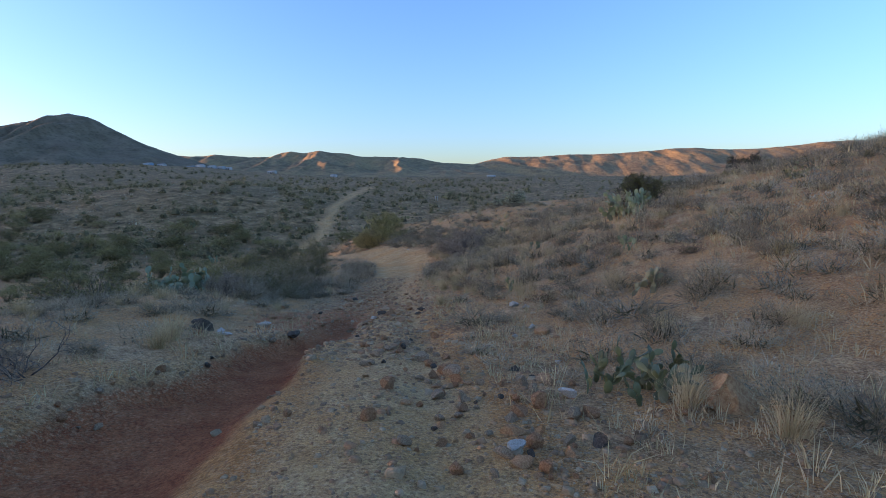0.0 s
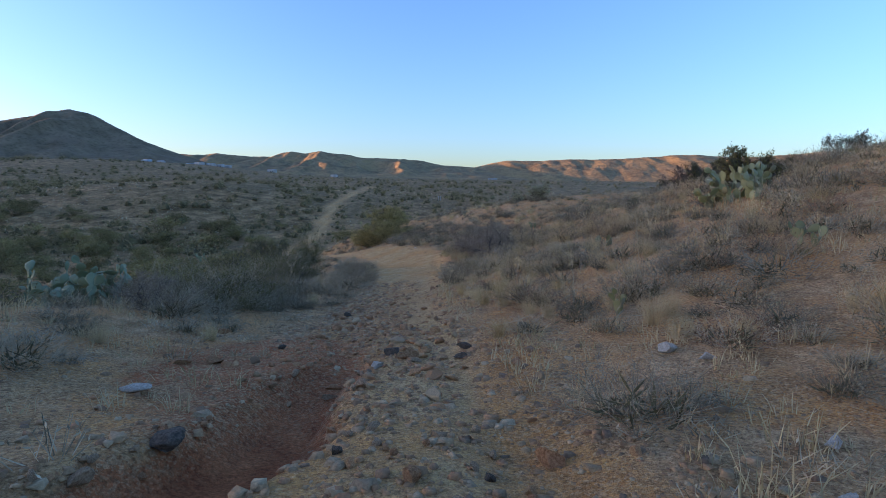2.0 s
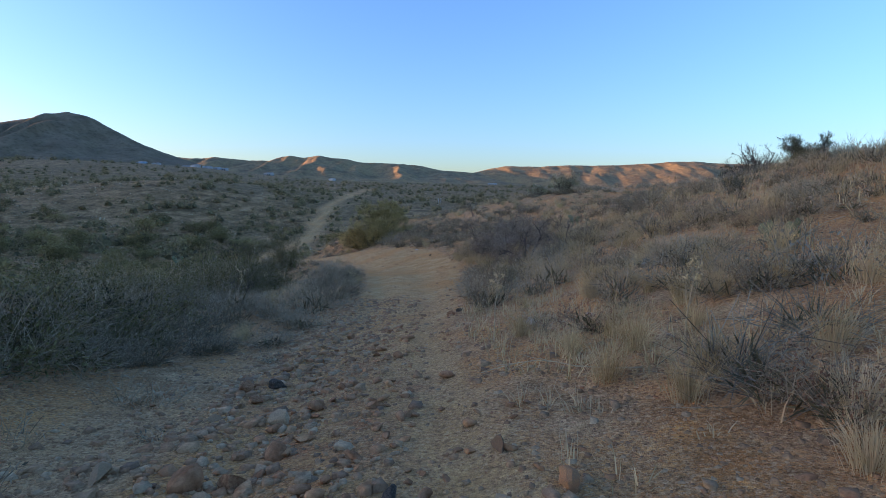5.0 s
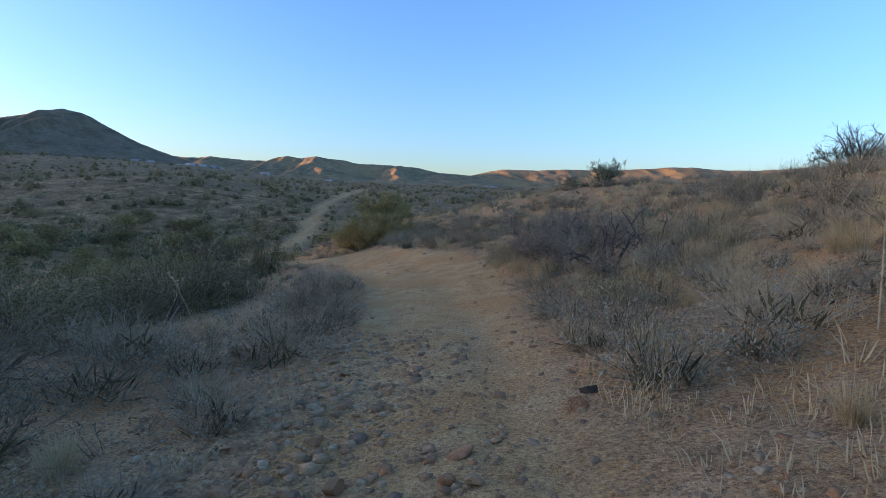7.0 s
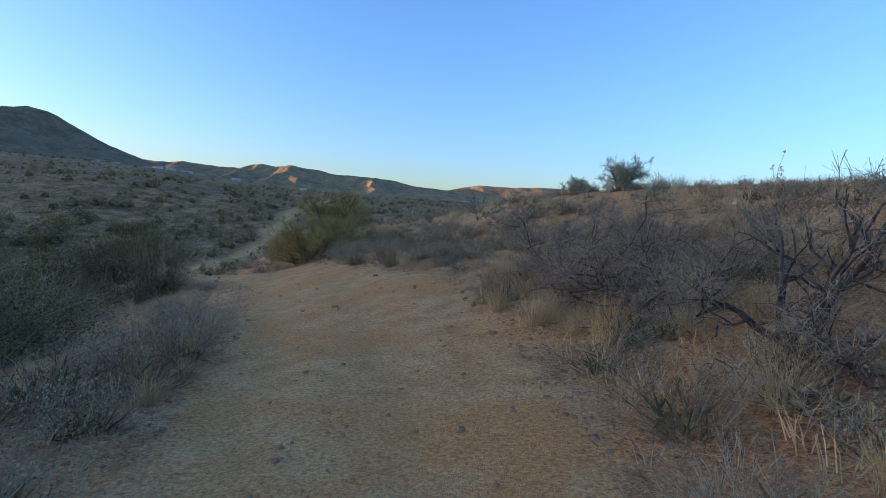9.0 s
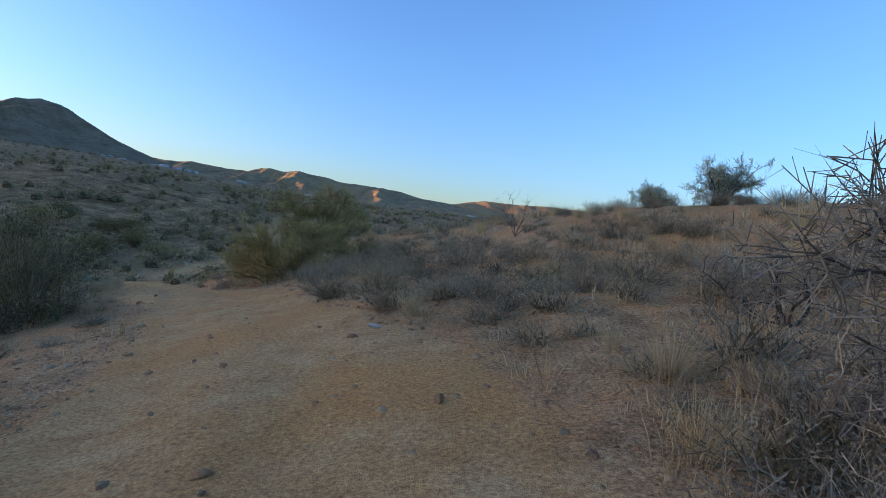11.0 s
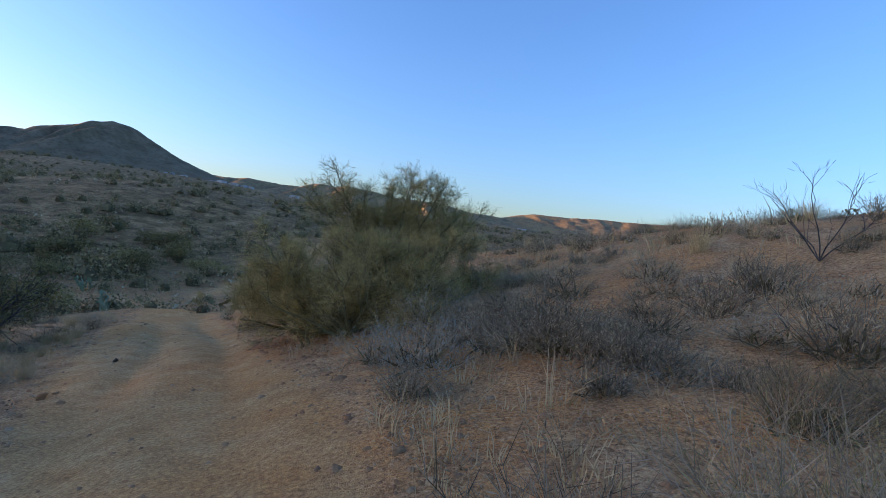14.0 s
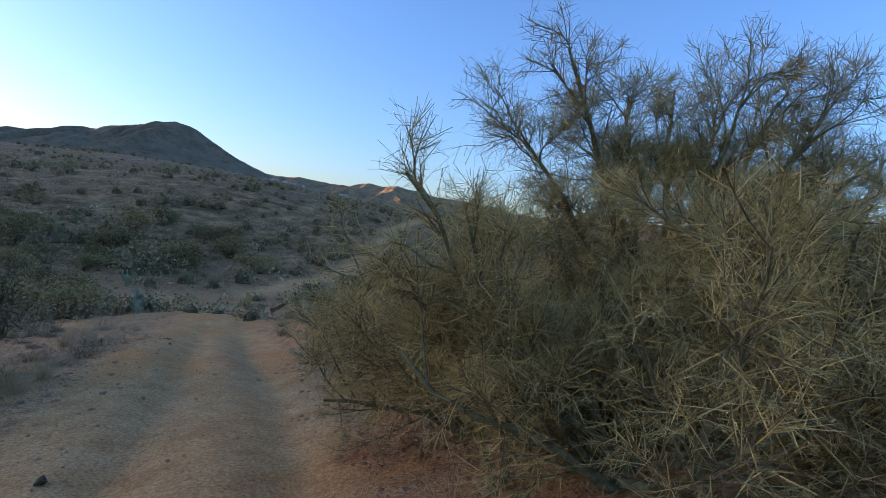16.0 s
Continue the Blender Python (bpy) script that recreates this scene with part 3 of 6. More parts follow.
def shaded_twigs(rng, x, y, z, wide, tall, per=60):
    """Twigs heaped inside low shrubs, coloured dark to stand for the shade there."""
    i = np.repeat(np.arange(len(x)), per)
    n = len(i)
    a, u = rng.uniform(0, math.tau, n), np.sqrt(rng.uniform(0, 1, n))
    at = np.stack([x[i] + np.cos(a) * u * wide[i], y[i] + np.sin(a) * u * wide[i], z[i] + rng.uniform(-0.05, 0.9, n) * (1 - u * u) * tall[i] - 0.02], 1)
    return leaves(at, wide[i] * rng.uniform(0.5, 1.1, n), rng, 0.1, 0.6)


def shrub_meshes(name, seed, tall, stems, sprigs, leafing, leaf, stem_material, leaf_material, lean=1.3, slim=0.4, thick=0.004, lift=0.05, wide=0.24, up=0.5, rise=0.4, heart=0.5):
    """A low desert bush, a mound of crooked stems from the soil up: one mesh for the wood, one for its leaves or dry heads."""
    rng = np.random.default_rng(seed)
    n = stems
    turn, out = rng.uniform(0, math.tau, n), np.sqrt(rng.uniform(0, 1, n))
    start = np.stack([np.cos(turn) * out * wide * tall, np.sin(turn) * out * wide * tall, np.full(n, -0.03)], 1)
    way = unit(np.stack([np.cos(turn) * out * lean, np.sin(turn) * out * lean, np.full(n, up)], 1) + rng.normal(0, 0.18, (n, 3)))
    lv = branchwork(rng, start, way, [(0, tall, 2, 0.2, lift, thick, thick * 0.5, 0, 0), (sprigs, tall * 0.42, 1, 0.2, lift * 2, thick * 0.6, thick * 0.3, 0.5, 0.0)])
    # dark twigs in the middle: the shrub's inner shade as colour
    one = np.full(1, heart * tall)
    core = shaded_twigs(rng, one * 0, one * 0, one * 0, one, one * 0.8, 90)
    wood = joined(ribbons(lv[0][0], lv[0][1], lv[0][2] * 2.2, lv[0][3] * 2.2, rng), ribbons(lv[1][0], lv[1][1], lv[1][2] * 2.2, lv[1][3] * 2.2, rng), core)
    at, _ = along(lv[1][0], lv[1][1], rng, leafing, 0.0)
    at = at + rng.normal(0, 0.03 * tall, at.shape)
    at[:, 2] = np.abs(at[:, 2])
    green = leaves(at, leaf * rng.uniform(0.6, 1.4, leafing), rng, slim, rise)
    return raw_mesh(name + "_wood", *wood, [stem_material, SHADED_TANGLE], inner=90), raw_mesh(name + "_foliage", *green, leaf_material)


GREY = [shrub_meshes("shrub", 100 + i, 0.40 + 0.04 * i, 76, 6, 1050, 0.024, GREY_TWIG, GREY_LEAF, slim=0.4, rise=1.2, lean=1.05, up=0.72, thick=0.0024, wide=0.34) for i in range(4)]
RUST = [shrub_meshes("rusty_shrub", 120 + i, 0.42, 64, 5, 900, 0.028, GREY_TWIG, RUST_LEAF, slim=0.4, rise=0.9, thick=0.003) for i in range(2)]
SILVER = [shrub_meshes("silver_shrub", 140 + i, 0.46, 60, 6, 1300, 0.03, GREY_TWIG, SILVER_LEAF, slim=0.24, lift=0.12, rise=1.2, thick=0.003) for i in range(2)]
BARE = [shrub_meshes("bare_shrub", 160 + i, 0.52, 70, 9, 420, 0.05, GREY_TWIG, GREY_TWIG, slim=0.07, rise=0.5, thick=0.003) for i in range(3)]
OLIVE = [shrub_meshes("olive_bush", 180 + i, 0.85, 80, 8, 3200, 0.05, GREY_TWIG, OLIVE_LEAF, slim=0.3, thick=0.005, rise=0.7) for i in range(4)]
BIG = [shrub_meshes("tall_bush", 220 + i, 2.1, 80, 9, 7500, 0.066, GREY_TWIG, OLIVE_LEAF, lean=1.0, slim=0.4, thick=0.006, wide=0.2, up=0.62, rise=0.7) for i in range(3)]
DEEP = [shrub_meshes("dark_bush", 200 + i, 0.8, 80, 8, 3200, 0.048, GREY_TWIG, DEEP_LEAF, slim=0.42, thick=0.005) for i in range(2)]
MOUND = [shrub_meshes("mound_shrub", 240 + i, 0.42, 95, 6, 640, 0.05, MOUND_TWIG, MOUND_LEAF, lean=0.85, slim=0.13, thick=0.0034, lift=0.06, wide=0.5, up=0.8, rise=1.2) for i in range(4)]
BROOM = [shrub_meshes("broom_shrub", 260, 0.8, 130, 10, 2600, 0.06, GREY_TWIG, BROOM_TWIG, lean=0.95, slim=0.05, thick=0.003, lift=0.1, wide=0.3, up=0.8, rise=1.6)]

KINDS = {
    "mound": (MOUND, "desert_shrub", "compact rounded grey-brown shrub with a dark base", "shrub", "low desert shrubs"),
    "broom": (BROOM, "broom_shrub", "fine-stemmed yellow-green broom-like shrub beside the track", "shrub", "low desert shrubs"),
    "grey": (GREY, "desert_shrub", "low grey-brown twiggy desert shrub on dry soil", "shrub", "low desert shrubs"),
    "rust": (RUST, "desert_shrub", "low shrub with rust-brown dry flower heads", "shrub", "low desert shrubs"),
    "silver": (SILVER, "desert_shrub", "silvery grey brittle shrub on the slope", "shrub", "low desert shrubs"),
    "bare": (BARE, "desert_shrub", "leafless purplish-grey twig shrub beside the track", "shrub", "low desert shrubs"),
    "olive": (OLIVE, "creosote_bush", "olive-green leafy creosote bush with thin stems", "bush", "green bushes"),
    "big": (BIG, "creosote_bush", "tall olive-green creosote bush in the wash", "bush", "green bushes"),
    "deep": (DEEP, "green_bush", "dense dark green rounded bush on the hillside", "bush", "green bushes"),
}


def plant(kind, x, y, size, rng, squash=1.0, label=""):
    meshes, name, words, category, group = KINDS[kind]
    stems, foliage = meshes[int(rng.integers(len(meshes)))]
    ob = base(name, x, y, ground_z(x, y))
    ob.matrix_basis = pose(x, y, ground_z(x, y), rng.uniform(-6, 6), rng.uniform(-6, 6), rng.uniform(0, 360)) @ Matrix.Diagonal((size, size, size * squash, 1))
    part("wood", stems, ob)
    part("foliage", foliage, ob)
    return tagged(ob, label or words, category, group)


KEEP = []


def thicket(name, label, places, kinds, rng, material, share=0.2):
    """Many small shrubs, too many to count, in one mesh."""
    verts, faces, n = [], [], 0
    for x, y, size in places:
        kind = kinds[int(rng.integers(len(kinds)))]
        m = np.array(pose(x, y, ground_z(x, y), 0, 0, rng.uniform(0, 360)))
        for me in KINDS[kind][0][int(rng.integers(len(KINDS[kind][0])))]:
            co = np.empty(len(me.vertices) * 3, np.float32)
            me.vertices.foreach_get("co", co)
            co = co[:-90 * 12] if me.name.split(".")[0].endswith("_wood") else co
            quads = np.arange(len(co) // 3).reshape(-1, 4)
            quads = quads[rng.uniform(size=len(quads)) < share]
            co = co.reshape(-1, 4, 3)[quads[:, 0] // 4]
            mid = co.mean(1, keepdims=True)
            co = ((mid + (co - mid) * min(1.9, 0.8 / share**0.5)) * size).reshape(-1, 3)
            verts.append(co @ m[:3, :3].T + m[:3, 3])
            faces.append(np.arange(len(co)).reshape(-1, 4) + n)
            n += len(co)
    x, y, size = (np.array(c, float) for c in zip(*places))
    # dark twigs at every shrub's base carry its shade
    v, f = shaded_twigs(rng, x, y, height(x, y), 0.24 * size, 0.22 * size)
    me = raw_mesh(name, np.concatenate(verts + [v]), np.concatenate(faces + [f + n]), [material, SHADED_TANGLE], inner=len(f))
    return tagged(new(name, me), label, "shrub", kind="stuff")


def clear_of(x, y, r):
    return all((x - a) ** 2 + (y - b) ** 2 > (r + c) ** 2 for a, b, c in KEEP)


def scatter(rng, count, low, high, ylow, yhigh, gap, power=1.0, reach=0.0):
    """Places off the track, between two offsets from its middle."""
    got, tries = [], 0
    while len(got) < count and tries < count * 60:
        tries += 1
        y = rng.uniform(ylow, yhigh)
        d = low + (high - low) * rng.uniform() ** power
        x = float(centre(np.array([y]))[0]) + d / float(bearing(np.array([y]))[0])
        if trackness(np.array([x]), np.array([y]))[0] > 0.15 or gully(np.array([x]), np.array([y]))[0] > 0.2:
            continue
        if clear_of(x, y, gap) and all((x - a) ** 2 + (y - b) ** 2 > gap * gap for a, b in got[-200:]):
            got.append((x, y))
    return got


# ---------------------------------------------------------------- large plants: palo verde, mesquite, trees on the crest
def palo_verde(x, y, seed, label, limbs=24, tall=1.8, lean=1.3, up=0.5, bare=0.0, twigs=(7, 7, 10, 3), tips=None, stout=1.0):
    """A palo verde: limbs, green branchlets and brooms of straight spiny twigs. tips: the ends of its limbs, from the root, where they stand out."""
    rng = np.random.default_rng(seed)
    if tips:
        start, first = limbs_to(rng, tips, 9)
        way, limbs = None, len(tips)
    else:
        turn, out = rng.uniform(0, math.tau, limbs), np.sqrt(rng.uniform(0, 1, limbs))
        start = np.stack([np.cos(turn) * out * 0.35, np.sin(turn) * out * 0.35, np.full(limbs, -0.1)], 1)
        way, first = dome(rng, limbs, lean, up), None
    n1, n2, n3, n4 = twigs
    lv = branchwork(rng, start, way, [
        (0, tall, 9 if tips else 6, 0.16, 0.03, 0.045 * stout, 0.012, 0, 0),
        (n1, tall * 0.5, 4, 0.17, 0.05, 0.012, 0.005, 0.42, bare),
        (n2, tall * 0.25, 3, 0.17, 0.04, 0.0055, 0.0028, 0.5, 0.1),
        (n3, 0.23, 1, 0.1, 0.03, 0.003, 0.0018, 0.5, 0.0),
        (n4, 0.095, 1, 0.1, 0.0, 0.002, 0.0012, 0.66, 0.0)], first)
    ob = base("palo_verde_tree", x, y, ground_z(x, y))
    wood = joined(rods(*lv[0], rng, 6), rods(*lv[1], rng, 4))
    part("trunk", raw_mesh("palo_verde_trunk", *wood, VERDE_BARK, smooth=True), ob, "smooth olive-green forked trunk and limbs")
    thin = [ribbons(lv[3][0], lv[3][1], 0.005, 0.003, rng), ribbons(lv[4][0], lv[4][1], 0.0034, 0.0015, rng), rods(*lv[2], rng, 3)]
    part("crown", raw_mesh("palo_verde_crown", *joined(*thin), [VERDE_TWIG, BRANCHLET], inner=len(thin[2][1])), ob, "straight leafless yellow-green spiny twigs")
    KEEP.append((x, y, 1.0))
    return tagged(ob, label, "tree", "palo verde trees")


palo_verde(-6.9, 56.5, 517, "tall palo verde tree with open yellow-green crown beside the track", tall=1.5, bare=0.35, twigs=(9, 8, 11, 3), stout=1.25,
           tips=[(-1.2, -0.6, 3.0), (-1.55, -0.3, 2.35), (-0.95, -0.5, 2.5), (-0.1, 0.2, 3.0), (0.3, 0.1, 2.6), (0.7, -0.17, 2.85), (1.1, -0.1, 2.6), (1.4, 0.2, 2.45), (1.3, 0.5, 2.0), (0.3, 0.9, 2.6), (1.45, -0.35, 2.4), (0.9, -0.5, 2.6), (0.3, -0.4, 2.7), (-0.6, -0.4, 2.45), (-0.5, 0.3, 2.2), (1.7, -0.1, 2.2), (1.6, -0.4, 1.9)])
palo_verde(-7.3, 55.3, 502, "low spreading palo verde with drooping yellow-green twigs", 30, 1.75, 1.25, 0.55)
palo_verde(-8.35, 56.8, 503, "low bushy palo verde overhanging the track bank", 26, 1.7, 1.15, 0.6)
palo_verde(-6.3, 55.7, 504, "broad palo verde with dense spiny twigs on the gravel slope", 24, 1.6, 1.2, 0.6)
palo_verde(-7.6, 56.4, 508, "dense palo verde above the cut bank", 16, 1.6, 0.9, 0.8, twigs=(7, 7, 8, 3))
palo_verde(-8.1, 55.3, 509, "slender palo verde leaning out over the track edge", tall=0.8, bare=0.4, twigs=(7, 6, 8, 3), stout=0.5,
           tips=[(-0.85, -1.2, 2.1), (-0.55, -0.8, 2.0), (-0.9, -0.6, 1.5), (-0.3, -1.0, 1.7)])
KEEP.append((-7.2, 53.8, 1.3))


def mesquite(x, y, size, seed, limbs, label, flat=0.35, twiggy=9, stout=1.0):
    rng = np.random.default_rng(seed)
    start = np.stack([rng.normal(0, 0.08, limbs), rng.normal(0, 0.08, limbs), np.full(limbs, -0.08)], 1)
    lv = branchwork(rng, start, dome(rng, limbs, 1.3, flat), [
        (0, 1.5, 7, 0.34, 0.05, 0.042 * stout, 0.013 * stout, 0, 0),
        (6, 0.7, 4, 0.36, 0.03, 0.014 * stout, 0.005, 0.55, 0.15),
        (twiggy, 0.42, 3, 0.34, 0.03, 0.005, 0.0024, 0.6, 0.1),
        (7, 0.17, 1, 0.3, 0.0, 0.003, 0.0016, 0.7, 0.1)])
    ob = base("mesquite", x, y, ground_z(x, y), rng.uniform(0, 360), size)
    part("trunk", raw_mesh("mesquite_trunk", *joined(rods(*lv[0], rng, 6), rods(*lv[1], rng, 4)), DEAD_BARK, smooth=True), ob, "dark crooked weathered limbs")
    part("twigwork", raw_mesh("mesquite_twigs", *joined(rods(*lv[2], rng, 3), ribbons(lv[3][0], lv[3][1], 0.006, 0.004, rng)), PURPLE_TWIG), ob, "fine purplish-grey twigs")
    KEEP.append((x, y, 0.7 * size))
    return tagged(ob, label, "bush", "bare mesquites")


mesquite(1.15, 34.2, 1.05, 601, 8, "leafless mesquite with dark twisted limbs", 0.5, 8, 1.1)
mesquite(0.45, 38.3, 1.1, 602, 18, "leafless purplish mesquite tangle beside the track", 0.34, 14, 0.55)
mesquite(2.5, 35.5, 0.9, 603, 8, "low leafless mesquite with dark sprawling limbs", 0.36, 8, 1.0)
mesquite(1.35, 42.0, 0.68, 604, 9, "leafless mesquite on the grassy slope", 0.42, 9, 0.7)
mesquite(1.9, 39.4, 0.85, 605, 12, "leafless purplish mesquite among straw grass", 0.4, 11, 0.5)
mesquite(-5.1, 6.9, 0.5, 607, 10, "low bare thorny tangle on pale dry grass", 0.35, 8, 0.5)
mesquite(1.0, 36.7, 1.02, 606, 14, "low leafless purplish mesquite tangle in dry grass", 0.32, 12, 0.6)
mesquite(-8.2, 19.4, 0.7, 608, 10, "low leafless grey thorny bush above the wash", 0.5, 10, 0.6)


def crest_tree(x, y, size, seed, label, limbs=9, tall=1.0, leafing=3400, material=None, bare=0.0, lean=0.95, leaf=0.045):
    rng = np.random.default_rng(seed)
    start = np.stack([rng.normal(0, 0.05, limbs), rng.normal(0, 0.05, limbs), np.full(limbs, -0.05)], 1)
    lv = branchwork(rng, start, dome(rng, limbs, lean, 0.75), [
        (0, tall, 5, 0.2, 0.05, 0.022, 0.009, 0, 0),
        (8, tall * 0.5, 4, 0.24, 0.04, 0.009, 0.004, 0.5, 0.1),
        (7, tall * 0.24, 2, 0.24, 0.03, 0.004, 0.002, 0.55, 0.15)])
    ob = base("hill_tree", x, y, ground_z(x, y), 0, size)
    part("trunk", raw_mesh("hill_tree_trunk", *joined(rods(*lv[0], rng, 5), rods(*lv[1], rng, 3), ribbons(lv[2][0], lv[2][1], 0.006, 0.004, rng)), DEAD_BARK), ob)
    at, _ = along(lv[2][0], lv[2][1], rng, leafing, 0.0)
    at = at + rng.normal(0, 0.02, at.shape)
    if bare:
        at = at[at[:, 2] < tall * bare]
    part("crown", raw_mesh("hill_tree_crown", *leaves(at, leaf * rng.uniform(0.6, 1.4, len(at)), rng, 0.36), material or DEEP_LEAF), ob, "small grey-green leaves")
    KEEP.append((x, y, 0.6 * size))
    return tagged(ob, label, "tree", "trees on the crest")


crest_tree(6.5, 52.8, 1.45, 701, "small open-crowned grey-green tree on the hill crest", 16, 1.0, 17000, GREY_GREEN_LEAF, lean=0.55, leaf=0.03)
crest_tree(4.9, 54.2, 0.95, 702, "dense rounded dark bush on the hill crest", 18, 0.8, 12000, GREY_GREEN_LEAF, lean=1.2, leaf=0.036)
crest_tree(9.5, 26.4, 1.4, 703, "dense olive-green bush behind prickly pears", 20, 0.95, 9500, OLIVE_LEAF, lean=1.2, leaf=0.055)
crest_tree(18.6, 34.0, 1.4, 704, "rounded dark bush on the ridge", 14, 0.85, 4200, lean=1.2)
crest_tree(16.5, 46.6, 2.3, 705, "large bush with bare twigs above green leaves", 16, 0.9, 5600, bare=0.5, lean=1.2)
crest_tree(-18.6, 57.8, 2.4, 707, "tall dense dark green bush beside the track", 18, 1.0, 11000, OLIVE_LEAF, lean=1.0, leaf=0.035)
crest_tree(-20.6, 55.0, 2.4, 708, "tall dense dark green bush beside the track", 16, 1.0, 9000, OLIVE_LEAF, lean=1.0, leaf=0.035)
crest_tree(13.6, 38.4, 1.6, 706, "dense rounded dark bush on the slope", 16, 0.8, 7000, lean=1.2, leaf=0.045)


# ---------------------------------------------------------------- prickly pears
def pad_mesh(name, material, long=0.24, wide=0.19, thick=0.03, seed=0):
    """One flat oval pad that stands on its stem end."""
    rng = np.random.default_rng(seed)
    v, f, rings, n = [], [], 7, 14
    for k in range(rings + 1):
        s = k / rings
        w = wide / 2 * (math.sin(math.pi * min(s * 0.94 + 0.05, 1)) ** 0.62) * (0.62 + 0.5 * s)
        d = thick / 2 * (math.sin(math.pi * min(s * 0.92 + 0.05, 1)) ** 0.5)
        bow = 0.02 * math.sin(math.pi * s) * (1 if seed % 2 else -1)
        for i in range(n):
            a = math.tau * i / n
            v.append((w * math.cos(a) * (1 + rng.normal(0, 0.02)), d * math.sin(a) + bow, long * s))
    for k in range(rings):
        for i in range(n):
            f.append((k * n + i, k * n + (i + 1) % n, (k + 1) * n + (i + 1) % n, (k + 1) * n + i))
    cap = [tuple((rings) * n + i for i in range(n))]
    me = bpy.data.meshes.new(name)
    me.from_pydata(v, [], f + cap)
    me.materials.append(material)
    me.polygons.foreach_set("use_smooth", np.ones(len(me.polygons), bool))
    return me


PADS = {"green": [pad_mesh("pad", PAD_GREEN, seed=s) for s in range(3)], "pale": [pad_mesh("pad", PAD_PALE, wide=0.2, seed=s) for s in range(3)], "blue": [pad_mesh("pad", PAD_BLUE, wide=0.2, seed=s) for s in range(3)],
        "dark": [pad_mesh("pad", PAD_DARK, long=0.27, wide=0.15, seed=s) for s in range(3)],
        "dry": [pad_mesh("pad", PAD_DRY, seed=s) for s in range(2)]}


def prickly_pear(x, y, spread, tall, count, colour, seed, label, pad=1.0, dry=0.08):
    """A clump of pads: the first stand in the soil, each later one on the rim of an earlier one."""
    rng = np.random.default_rng(seed)
    z0 = ground_z(x, y)
    ob = base("prickly_pear", x, y, z0)
    placed = []
    roots = max(3, count // 6)
    for i in range(count):
        if i < roots or not placed:
            r, a = spread / 2 * math.sqrt(rng.uniform()), rng.uniform(0, math.tau)
            px, py = r * math.cos(a), r * math.sin(a)
            m = pose(px, py, ground_z(x + px, y + py) - z0 - 0.02, rng.normal(0, 16), rng.normal(0, 14), rng.uniform(0, 180))
            s = pad * rng.uniform(0.85, 1.25)
        else:
            parent, ps = placed[int(rng.integers(len(placed)))]
            a = rng.normal(0, 0.62)
            tip = parent @ Vector((0.085 * ps * math.sin(a), 0, 0.235 * ps * (0.55 + 0.42 * math.cos(a))))
            if tip.z > tall * 0.8 or math.hypot(tip.x, tip.y) > spread * 0.62:
                continue
            m = Matrix.Translation(tip) @ parent.to_3x3().normalized().to_4x4() @ pose(0, 0, 0, rng.normal(0, 16), math.degrees(a) * 0.7, rng.normal(0, 38))
            s = pad * rng.uniform(0.65, 1.1)
        placed.append((m, s))
        kind = "dry" if rng.uniform() < dry else colour
        o = part("pad", PADS[kind][int(rng.integers(len(PADS[kind])))], ob)
        o.matrix_basis = m @ Matrix.Scale(s, 4)
    KEEP.append((x, y, spread * 0.42))
    return tagged(ob, label, "cactus", "prickly pear cacti")


prickly_pear(8.15, 24.3, 2.0, 2.0, 150, "pale", 801, "large prickly pear cactus with many pale green pads", 1.3, 0.25)
prickly_pear(-10.3, 20.2, 2.1, 1.75, 170, "blue", 802, "large blue-green prickly pear cactus beside dark bushes", 1.3, 0.02)
prickly_pear(2.3, 6.95, 1.5, 0.8, 120, "dark", 803, "low dark green prickly pear cactus among dry grass and stones", 0.66, 0.14)
prickly_pear(1.9, 16.5, 0.45, 0.45, 7, "green", 804, "small prickly pear with a few yellow-green pads", 0.95, 0.2)
prickly_pear(4.1, 38.9, 0.9, 0.5, 14, "green", 805, "low prickly pear cactus on the grassy slope", 1.0, 0.1)
prickly_pear(4.55, 12.3, 1.0, 0.45, 18, "dry", 806, "low yellowed prickly pear cactus on the slope", 0.95, 0.7)
prickly_pear(5.6, 17.6, 0.7, 0.5, 12, "green", 807, "low prickly pear cactus among shrubs", 1.0, 0.2)
prickly_pear(-62.5, 126.2, 3.4, 1.3, 40, "blue", 808, "far prickly pear cactus on the brushy slope", 2.2, 0.0)
prickly_pear(-27.0, 76.0, 1.8, 1.2, 30, "blue", 809, "prickly pear cactus in the green wash", 1.6, 0.0)
prickly_pear(-43.5, 95.3, 2.2, 1.2, 30, "blue", 810, "prickly pear cactus in the green wash", 1.9, 0.0)
prickly_pear(-11.6, 49.6, 0.7, 0.5, 10, "green", 811, "small prickly pear cactus under a bush", 1.0, 0.0)
prickly_pear(3.9, 24.2, 0.6, 0.5, 8, "green", 812, "small prickly pear cactus among grey shrubs", 1.0, 0.1)


